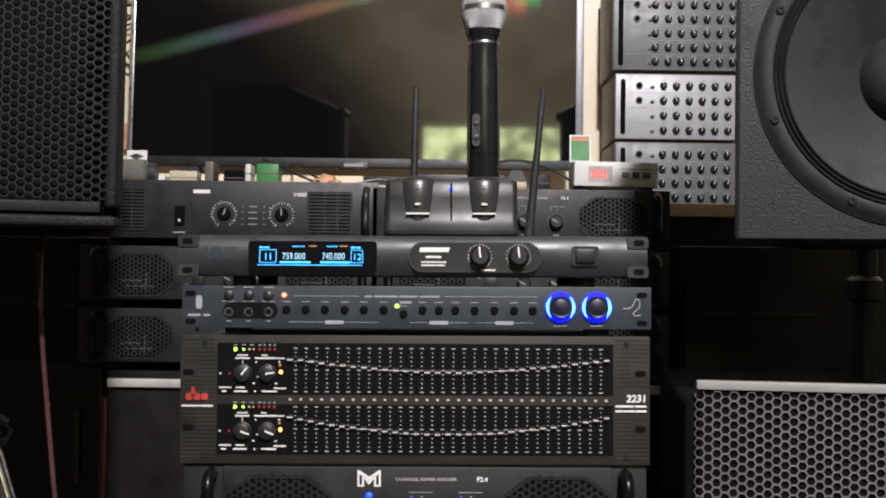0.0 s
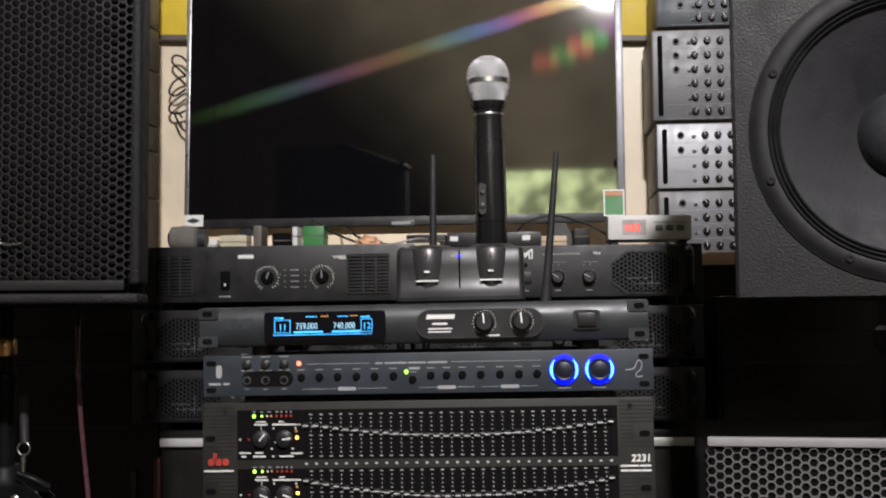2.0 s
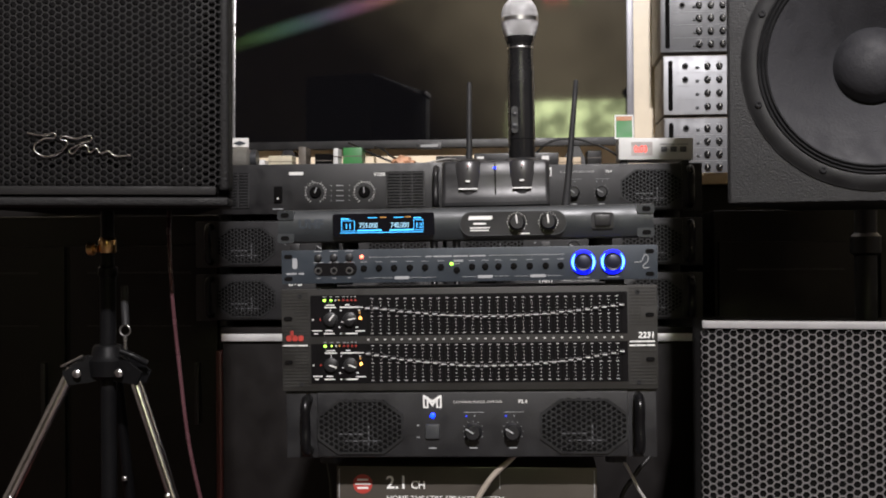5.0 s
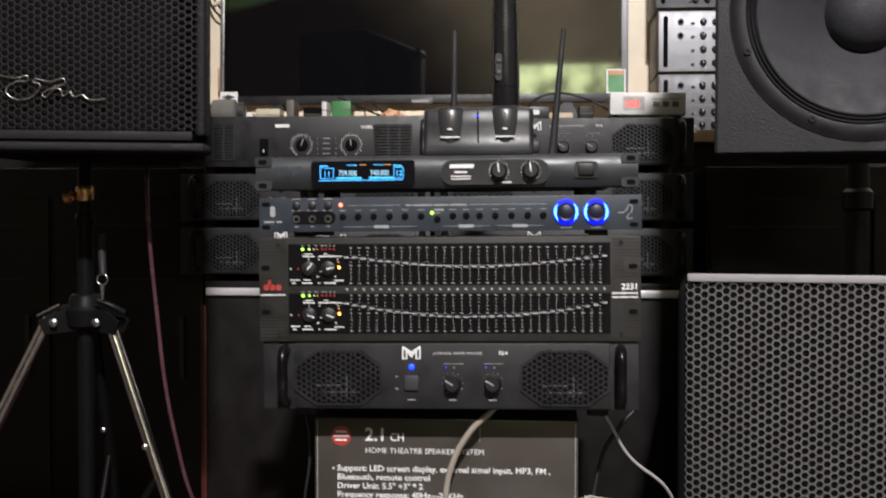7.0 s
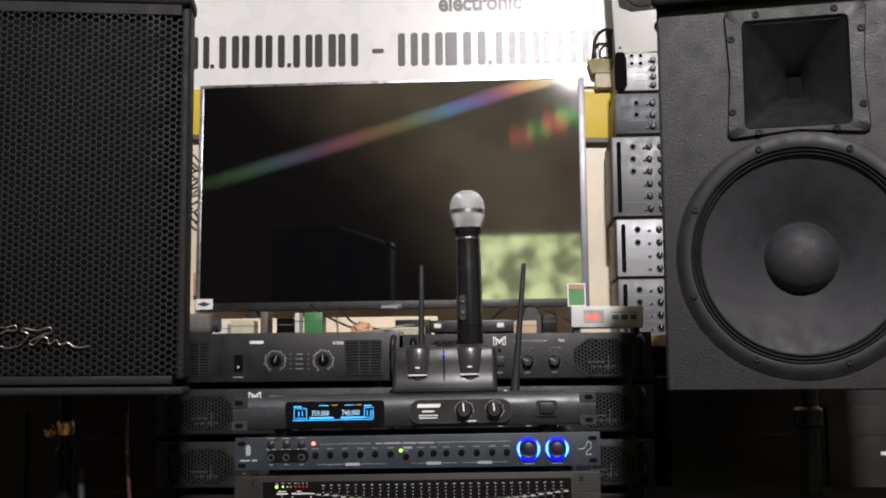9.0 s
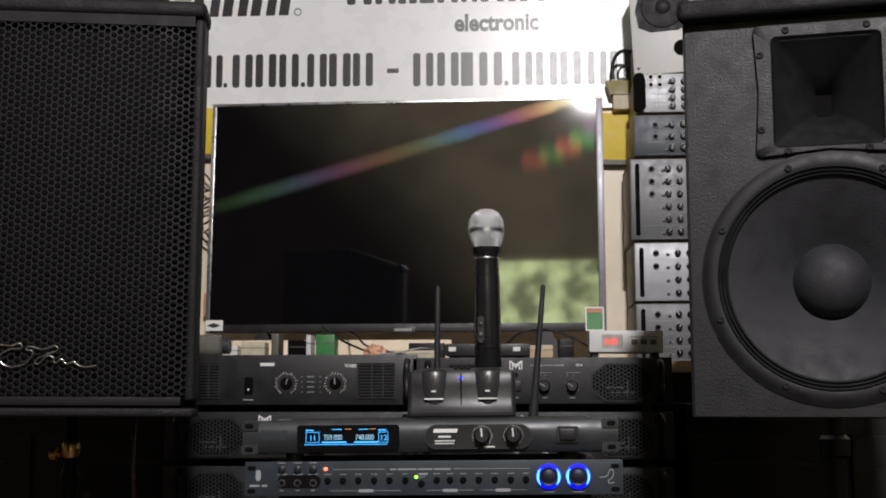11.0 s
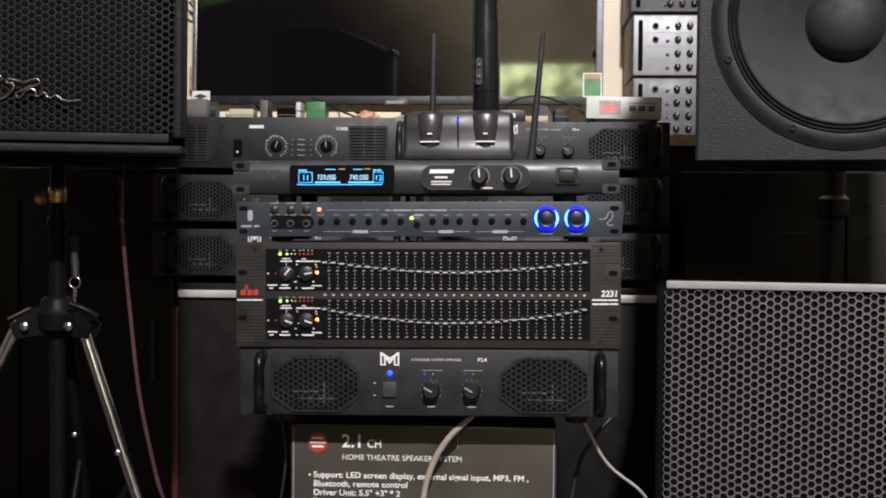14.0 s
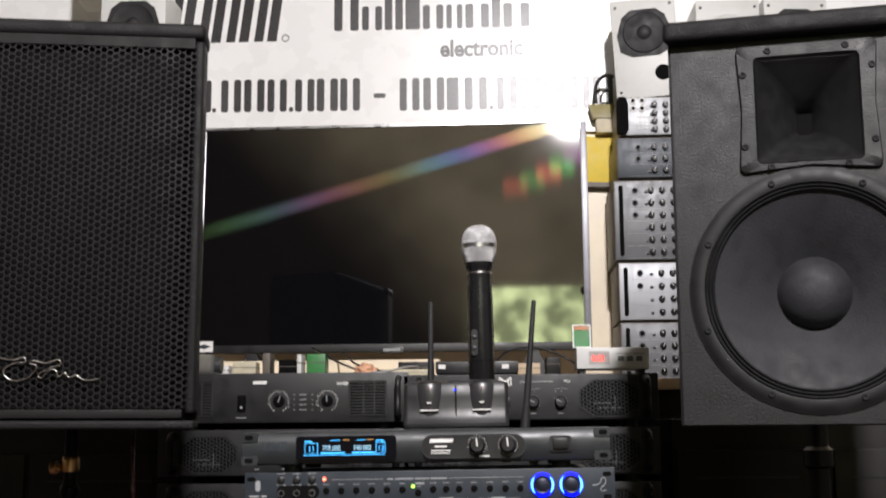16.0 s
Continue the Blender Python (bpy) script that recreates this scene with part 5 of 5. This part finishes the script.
# ---- banner on the wall ----
ban = thing("banner", pose(0, 2.664, 0), "white glossy vinyl shop banner with large black lettering", "banner")
part("sheet", box(-1.9, 1.5, 0.0, 0.004, 1.600, 2.62), banner_vinyl, ban, "white vinyl sheet")
for x0, x1, z0, z1 in ((-0.79, -0.735, 1.670, 1.757), (-0.727, -0.681, 1.670, 1.757), (-0.678, -0.668, 1.670, 1.682), (-0.655, -0.602, 1.669, 1.757), (-0.594, -0.540, 1.669, 1.757), (-0.532, -0.481, 1.668, 1.756), (-0.475, -0.464, 1.668, 1.680), (-0.459, -0.408, 1.667, 1.755), (-0.402, -0.346, 1.667, 1.755), (-0.340, -0.288, 1.667, 1.755), (-0.252, -0.221, 1.700, 1.712), (-0.184, -0.132, 1.664, 1.752), (-0.122, -0.067, 1.664, 1.752), (-0.061, -0.030, 1.663, 1.751), (-0.014, 0.044, 1.663, 1.751), (0.050, 0.060, 1.662, 1.674), (0.070, 0.122, 1.662, 1.750), (0.130, 0.185, 1.661, 1.749), (0.192, 0.245, 1.661, 1.749), (0.262, 0.310, 1.660, 1.748), (0.318, 0.370, 1.660, 1.748)):
    number = bmesh.new()
    if z1 - z0 < 0.03 or x1 - x0 < 0.035:
        add_prism(number, rounded(x0, x1, z0, z1, 0.004), -0.0007, 0.0)
    else:
        for f0, f1 in ((0.0, 0.36), (0.64, 1.0)):
            add_prism(number, rounded(x0 + (x1 - x0) * f0, x0 + (x1 - x0) * f1, z0, z1, 0.007), -0.0007, 0.0)
    part("number_bar", number, banner_ink, ban, smooth=False)
for x0, x1, z1 in ((-0.357, -0.292, 1.990), (-0.283, -0.230, 1.950), (-0.223, -0.203, 1.990), (-0.195, -0.175, 1.985), (-0.168, -0.130, 1.990), (-0.122, -0.068, 1.950), (-0.060, -0.018, 1.950), (-0.010, 0.052, 1.950), (0.060, 0.082, 1.985), (0.090, 0.158, 1.950)):
    name = bmesh.new()
    if x1 - x0 > 0.04:
        for f0, f1 in ((0.0, 0.34), (0.66, 1.0)):
            add_prism(name, rounded(x0 + (x1 - x0) * f0, x0 + (x1 - x0) * f1, 1.884, z1, 0.006), -0.0007, 0.0)
    else:
        add_prism(name, rounded(x0, x1, 1.884, z1, 0.004), -0.0007, 0.0)
    part("name_bar", name, banner_ink, ban, smooth=False)
words("word", "electronic", -0.0775, 1.8085, 0.062, banner_ink, ban, -0.0006, "LEFT", 0.86, "small black lettering", 0.0022)
for x in (-0.88, -0.80, -0.72, -0.645, -0.570):
    mark = prism([(x, 1.860), (x + 0.024, 1.860), (x + 0.040, 1.985), (x + 0.016, 1.985)], -0.0007, 0.0)
    add_prism(mark, [(x + 0.034, 1.860), (x + 0.060, 1.860), (x + 0.076, 1.985), (x + 0.050, 1.985)], -0.0007, 0.0)
    part("mark_bar", mark, banner_ink, ban, smooth=False)
part("round_mark", tube_ring(rounded(-0.496, -0.476, 1.858, 1.878, 0.0099, 8), -0.0006, 0.0009), banner_ink, ban)

rail = thing("wall_board", pose(-0.68, 2.655, 1.493, 0, 1.7, 0), "yellow painted board along the wall with a brown lower edge", "board", kind="structure")
part("face", box(-1.22, 1.60, 0.0, 0.024, 0.0, 0.120, 0.002), yellow_card, rail)
part("lower_edge", box(-1.22, 1.60, -0.004, 0.024, -0.012, -0.0005), mixer_side, rail)


# ---- mixers stacked on the counter ----
def mixer(x, y, z, w, h, d, face, rows, knob_from, label, jacks=2, turn=0.0, slot=True):
    s = thing("audio_mixer", pose(x, y, z, 0, 0, turn), label, "mixer", "audio mixers stacked on the counter")
    part("case", box(0, w, 0.004, d, 0.001, h - 0.001, 0.003), mixer_side, s)
    part("face", box(0.002, w - 0.002, 0.0, 0.006, 0.003, h - 0.004, 0.0015), face, s)
    if slot:
        part("grip_slot", prism(rounded(0.012, 0.022, 0.012, h - 0.014, 0.004), -0.0018, 0.002), void_black, s, "long black grip")
    step = (h - 0.018) / rows
    mk = bmesh.new()
    for r in range(rows):
        zc = h - 0.012 - step * (r + 0.5)
        if r < jacks:
            j = part("jack", lathe(front(0.050, zc), [(0.0072, 0), (0.0072, 0.003), (0.005, 0.003), (0.0045, 0.001)], 18), black_plastic, s)
            part("socket", lathe(front(0.050, zc, -0.0008), [(0.0047, 0.0), (0.0043, 0.0006)], 14), void_black, j)
        add_box(mk, 0.072, 0.084, -0.0006, 0.001, zc - 0.004, zc - 0.001)
        part("button", box(0.0735, 0.0805, -0.004, 0.001, zc - 0.006, zc + 0.000, 0.001), grey_metal, s)
        add_box(mk, 0.030, w - 0.012, -0.0004, 0.001, zc - step * 0.5, zc - step * 0.5 + 0.0007)
        for c in range(int((w - knob_from - 0.008) / 0.0265) + 1):
            rotary(s, knob_from + c * 0.0265, zc, 0.0070, 0.010, knob_black, white_print, -30 + 20 * ((r * 3 + c * 5) % 4))
            add_box(mk, knob_from + c * 0.0265 - 0.006, knob_from + c * 0.0265 + 0.006, -0.0005, 0.001, zc + 0.0100, zc + 0.0112)
    part("printing", mk, dim_print, s, smooth=False)
    return s


mixer(0.350, 2.45, 0.951, 0.25, 0.136, 0.2, mid_grey, 4, 0.098, "dark grey compact audio mixer at the foot of a stack", 2)
mixer(0.349, 2.45, 1.089, 0.25, 0.140, 0.2, silver_panel, 4, 0.100, "silver compact audio mixer in a stack", 2)
mixer(0.343, 2.45, 1.231, 0.26, 0.195, 0.2, mid_grey, 6, 0.088, "tall grey audio mixer in a stack", 3)
mixer(0.354, 2.45, 1.428, 0.25, 0.102, 0.2, slate_metal, 3, 0.088, "slate-grey compact audio mixer in a stack", 2, 0, False)
mA = mixer(0.362, 2.45, 1.532, 0.24, 0.098, 0.2, silver_panel, 4, 0.084, "white and silver compact audio mixer topping a stack", 0)
for x in (0.034, 0.055):
    for z in (0.068, 0.087):
        part("ring_jack", lathe(front(x, z), [(0.0078, 0), (0.0078, 0.0022), (0.0048, 0.0022), (0.0044, 0.0)], 20), white_plastic, mA, "white-ringed socket")
        part("socket", lathe(front(x, z, -0.0003), [(0.0046, 0.0), (0.0042, 0.0006)], 16), void_black, mA)
part("cheek", prism(rounded(-0.006, 0.019, 0.004, 0.095, 0.010), -0.010, 0.010), void_black, mA, "rounded black end cheek")
part("meter", bars([(0.044 + 0.009 * (k % 3), 0.050 + 0.009 * (k % 3), 0.018 + 0.009 * (k // 3), 0.021 + 0.009 * (k // 3)) for k in range(12)]), white_plastic, mA, smooth=False)
for k, (h, f) in enumerate(((0.136, mid_grey), (0.100, silver_panel), (0.055, mid_grey), (0.118, grey_metal), (0.092, mid_grey), (0.100, grey_metal), (0.079, mid_grey))):
    z = 0.951 + sum((0.136, 0.100, 0.055, 0.118, 0.092, 0.100, 0.079)[:k])
    mixer(-0.962, 2.31, z, 0.25, h - 0.0015, 0.15, f, max(2, round(h / 0.033)), 0.098, "grey audio mixer in the stack beside the television", 2)
for k in range(3):
    mixer(0.628, 2.45, 0.951 + 0.227 * k, 0.26, 0.2255, 0.2, mid_grey, 6, 0.098, "tall grey audio mixer in the outer stack", 3)


def white_speaker(m, cone_mat, label):
    s = thing("bookshelf_speaker", m, label, "loudspeaker", "small white loudspeakers along the top")
    part("cabinet", box(-0.078, 0.078, 0.0, 0.14, 0.0, 0.25, 0.004), white_plastic, s)
    part("cone_rim", prism([(-0.060, 0.118), (-0.066, 0.160), (-0.052, 0.205), (-0.030, 0.222), (0.030, 0.222), (0.052, 0.205), (0.066, 0.160), (0.060, 0.118), (0.032, 0.104), (-0.032, 0.104)], -0.003, 0.002), cone_mat, s, "angular driver rim", smooth=False)
    part("cone", lathe(front(0, 0.163, -0.0032), [(0.052, 0.0), (0.050, 0.0025), (0.044, 0.0005), (0.018, 0.0012), (0.014, 0.005), (0.004, 0.007)], 36), cone_mat, s)
    part("port", lathe(front(0.038, 0.060), [(0.0195, 0), (0.0185, 0.001)], 28), void_black, s)
    for x in (-0.066, 0.066):
        for z in (0.018, 0.232):
            part("screw", lathe(front(x, z), [(0.004, 0), (0.003, 0.002)], 10), grey_metal, s)
    return s


white_speaker(pose(0.438, 2.47, 1.6325, 0, -2.5, -7), rubber, "small white loudspeaker with a black cone and a port hole")
white_speaker(pose(0.640, 2.50, 1.6335, 0, 0, 0), white_plastic, "small white loudspeaker with a white cone")
white_speaker(pose(0.805, 2.50, 1.6335, 0, 0, 4), rubber, "small white loudspeaker with a black cone")
white_speaker(pose(-0.790, 2.33, 1.6325, 0, 0, 0), rubber, "small white loudspeaker with a black cone")
sp = white_speaker(pose(-0.870, 2.34, 1.8840, 0, 0, 3), white_plastic, "small white loudspeaker with a white cone")


# ---- small things on the amplifiers and under the television ----
dbx = thing("clock_display", pose(0.2185, 2.005, 0.9465, 0, 0.6, 0), "pale silver box with red glowing digits on the amplifier", "clock")
part("body", box(0, 0.141, 0, 0.09, 0.012, 0.0535, 0.002), white_plastic, dbx)
part("window", box(0.024, 0.064, -0.0008, 0.002, 0.020, 0.046), display_tint, dbx, "tinted display window")
words("digits", "0:03", 0.029, 0.0265, 0.0175, red_segment, dbx, -0.0016, "LEFT", 0.85, "red glowing digits", 0.0002)
for k in range(3):
    part("key", box(0.080 + k * 0.018, 0.092 + k * 0.018, -0.002, 0.0, 0.027, 0.037, 0.001), mid_grey, dbx)
part("mark", bars([(0.078, 0.105, 0.0405, 0.0425), (0.110, 0.132, 0.0405, 0.0425)]), dim_print, dbx, smooth=False)
for x in (0.012, 0.128):
    part("foot", box(x - 0.006, x + 0.006, 0.01, 0.08, 0.0, 0.0125), rubber, dbx)
cardo = thing("price_card", pose(0.2095, 2.03, 1.0005, -6, 0, 0), "small green and orange card on the clock box", "card")
part("card", box(0.004, 0.040, 0, 0.002, 0, 0.047), green_card, cardo)
part("top_strip", box(0.007, 0.037, -0.0008, 0.0, 0.036, 0.044), orange_card, cardo)
part("rim", tube_ring([(0.004, 0), (0.040, 0), (0.040, 0.047), (0.004, 0.047)], -0.0006, 0.0012), white_print, cardo, smooth=False)

# added strip that catches the lamp where the television shades the wall behind
tagged(obj("lit_wall_strip", box(-0.62, -0.07, 2.394, 2.402, 0.9525, 1.002, 0.001), wall_paint), "peach strip added under the television in place of the lit wall", "board")
stb = thing("set_top_box", pose(-0.06, 2.03, 0.9465), "flat black set-top box under the television", "set-top box")
part("case", box(0, 0.165, 0, 0.12, 0.006, 0.030, 0.003), black_plastic, stb)
part("mark", bars([(0.006, 0.020, 0.0150, 0.0235), (0.132, 0.146, 0.0150, 0.0235)]), white_print, stb, smooth=False)
for x in (0.015, 0.15):
    part("foot", box(x - 0.008, x + 0.008, 0.01, 0.11, 0, 0.0065), rubber, stb)

jar = thing("glass_jar", pose(-0.540, 2.08, 0.9525, 0, 0, 0), "small clear plastic jar lying on the amplifier", "jar")
part("jar", lathe(pose(-0.03, 0, 0.024, 0, 90, 0), [(0.012, 0), (0.022, 0.006), (0.024, 0.03), (0.022, 0.05), (0.014, 0.056)], 24), clear_plastic, jar)
part("lid", lathe(pose(0.0265, 0, 0.024, 0, 90, 0), [(0.017, 0), (0.017, 0.012)], 20), grey_metal, jar)


def clutter_box(x, y, w, d, h, mat, label, name="small_box"):
    s = thing(name, pose(x, y, 0.9525, 0, 0, (x * 97) % 9 - 4), label, "box", "small clutter under the television")
    part("body", box(0, w, 0, d, 0, h, 0.002), mat, s)
    part("lid_seam", box(-0.0006, w + 0.0006, -0.0006, d, h * 0.62, h * 0.66), mixer_side, s)


clutter_box(-0.600, 2.20, 0.085, 0.06, 0.030, white_plastic, "small white carton under the television")
clutter_box(-0.500, 2.17, 0.050, 0.05, 0.036, pale_paper, "crumpled pale paper packet")
clutter_box(-0.432, 2.15, 0.016, 0.05, 0.052, mixer_side, "narrow brown upright box")
clutter_box(-0.405, 2.19, 0.035, 0.05, 0.040, void_black, "small black box under the television")
clutter_box(-0.362, 2.17, 0.010, 0.04, 0.050, white_plastic, "narrow white upright box")
clutter_box(-0.340, 2.16, 0.040, 0.045, 0.050, green_card, "small green carton under the television")
clutter_box(-0.205, 2.20, 0.12, 0.06, 0.018, pale_paper, "flat pale packet under the television")
clutter_box(-0.150, 2.21, 0.075, 0.05, 0.034, black_cabinet, "flat dark box under the television")
clutter_box(0.105, 2.24, 0.05, 0.05, 0.030, pale_wood, "small tan wooden block")
clutter_box(0.168, 2.22, 0.03, 0.05, 0.042, black_cabinet, "small dark box under the television")
rag = bmesh.new()
bmesh.ops.create_icosphere(rag, subdivisions=3, radius=1)
for v in rag.verts:
    k = 1 + 0.45 * noise.noise(v.co * 2.3)
    v.co = Vector((v.co.x * 0.022 * k, v.co.y * 0.016 * k, max(-0.010, v.co.z * 0.014 * k)))
tagged(obj("crumpled_wrapper", rag, orange_pale, None, "", True, pose(-0.205, 2.08, 0.9625)), "crumpled pale orange wrapper on the amplifier", "wrapper")
cable([(-0.36, 2.36, 1.03), (-0.31, 2.20, 1.005), (-0.25, 2.10, 0.975), (-0.20, 2.12, 0.956)], 0.0022, cable_black, "black cable under the television")
cable([(-0.30, 2.36, 1.02), (-0.26, 2.22, 1.0), (-0.215, 2.12, 0.972), (-0.14, 2.10, 0.956)], 0.0022, cable_black, "black cable under the television")
cable([(-0.20, 2.07, 0.958), (-0.16, 2.06, 0.960), (-0.12, 2.06, 0.968), (-0.10, 2.1, 0.970)], 0.0018, cable_white, "thin pale cable on the amplifier")
cable([(0.060, 2.10, 0.980), (0.085, 2.09, 1.000), (0.125, 2.09, 1.008), (0.170, 2.08, 0.998), (0.215, 2.07, 0.975), (0.24, 2.12, 0.95)], 0.0022, cable_black, "black cable looping behind the aerial")
for k in range(4):
    z = 1.420 - 0.045 * k
    tagged(tube("cable", [(-0.715 + 0.018 * math.sin(1.9 * k + a) * (1 if k % 2 else -1) + 0.016 * math.cos(a), 2.640, z + 0.024 * math.sin(a + k)) for a in (0, 1.2, 2.4, 3.6, 4.8, 5.9)], 0.0026, cable_black, None, "", k % 2 == 0), "black cable coiled in loops hanging on the wall", "cable")
tagged(obj("wall_socket", box(-0.715, -0.660, 2.655, 2.68, 1.075, 1.135, 0.003), orange_pale), "small tan wall box beside the television", "wall box")
fold = thing("folded_card", pose(0.304, 2.622, 1.5870), "folded beige and olive card on the yellow board", "card")
part("card", box(0.018, 0.064, 0.004, 0.030, 0.0, 0.036, 0.001), beige_card, fold)
part("flap", prism([(0.0, 0.072), (0.064, 0.072), (0.064, 0.0365), (0.010, 0.0365)], 0.0, 0.030), olive_tape, fold, "olive folded flap", smooth=False)
cable([(0.322, 2.620, 1.662), (0.320, 2.618, 1.690), (0.328, 2.612, 1.716), (0.346, 2.600, 1.728), (0.365, 2.590, 1.722)], 0.0045, cable_black, "thick black cable looping behind the mixers")
cable([(0.334, 2.620, 1.662), (0.336, 2.616, 1.680), (0.346, 2.610, 1.690), (0.360, 2.600, 1.688)], 0.0030, cable_black, "black cable looping behind the mixers")


# ---- dark cabinets at both sides ----
def side_cabinet(x0, x1, label):
    s = thing("storage_cabinet", pose(x0, 2.02, 0.0), label, "cabinet", "dark cabinets along the wall")
    w = x1 - x0
    part("body", box(0, w, 0.0, 0.27, 0.0, 0.86, 0.003), black_cabinet, s)
    n = max(2, round(w / 0.3))
    for k in range(n):
        a = w * k / n
        d = part("door", box(a + 0.006, a + w / n - 0.006, -0.014, 0.001, 0.10, 0.80, 0.003), black_cabinet, s)
        part("handle", box(a + w / n - 0.05, a + w / n - 0.04, -0.030, -0.013, 0.45, 0.57, 0.003), black_plastic, d)
        part("moulding", bars([(a + 0.04, a + w / n - 0.06, 0.745, 0.749), (a + 0.04, a + w / n - 0.06, 0.640, 0.643)], -0.0155, -0.013), grey_black, d, smooth=False)
    part("plinth", box(-0.004, w + 0.004, -0.006, 0.27, 0.0, 0.09), red_wood, s)
    return s


rc = side_cabinet(0.40, 1.60, "black storage cabinet with panelled doors")
part("label_mark", bars([(0.405, 0.424, 0.706, 0.713)], -0.0162, -0.013), white_print, rc)
side_cabinet(-1.80, -0.56, "black storage cabinet with panelled doors")
plat = thing("low_platform", pose(0, 0, 0), "low dark red wooden platform", "platform")
part("deck", box(-1.75, -0.20, 1.62, 1.915, 0.17, 0.20, 0.003), red_wood, plat)
part("skirt", box(-1.74, -0.21, 1.64, 1.91, 0.0, 0.17), red_wood, plat)
rng = random.Random(9)
for k in range(9):
    x, y = -0.95 + 0.085 * k, 1.70 + rng.uniform(-0.03, 0.1)
    m = (cable_red, cable_red, cable_brown)[k % 3]
    cable([(x - 0.18, y, 0.206), (x - 0.08, y + rng.uniform(-0.05, 0.05), 0.206 + rng.uniform(0, 0.03)), (x + 0.04, y + rng.uniform(-0.05, 0.05), 0.208), (x + 0.16, y + rng.uniform(-0.06, 0.06), 0.206 + rng.uniform(0, 0.02)), (x + 0.24, y, 0.206)], 0.0032, m, "reddish cable lying on the platform")


# ---- behind the viewer: the shop window, an added glowing backdrop and the lamp ----
fix = thing("ceiling_lamp", pose(0.38, -1.30, 2.88), "small white pendant lamp on a thin rod", "lamp")
part("housing", box(-0.16, 0.16, -0.13, 0.13, 0.03, 0.12, 0.01), white_plastic, fix)
part("rod", lathe(pose(0, 0, 0.12), [(0.008, 0), (0.008, 1.20)], 12), white_plastic, fix)
tagged(obj("shop_window", box(-0.36, 1.00, -3.985, -3.97, 1.85, 2.42), outside_glow), "bright shop window with greenery outside", "window", kind="structure")
tagged(obj("backdrop", box(-2.59, 2.59, -3.999, -3.99, 0.0, 4.1), haze_glow), "unseen brownish glowing panel, added for the haze mirrored in the television", "backdrop", kind="structure")
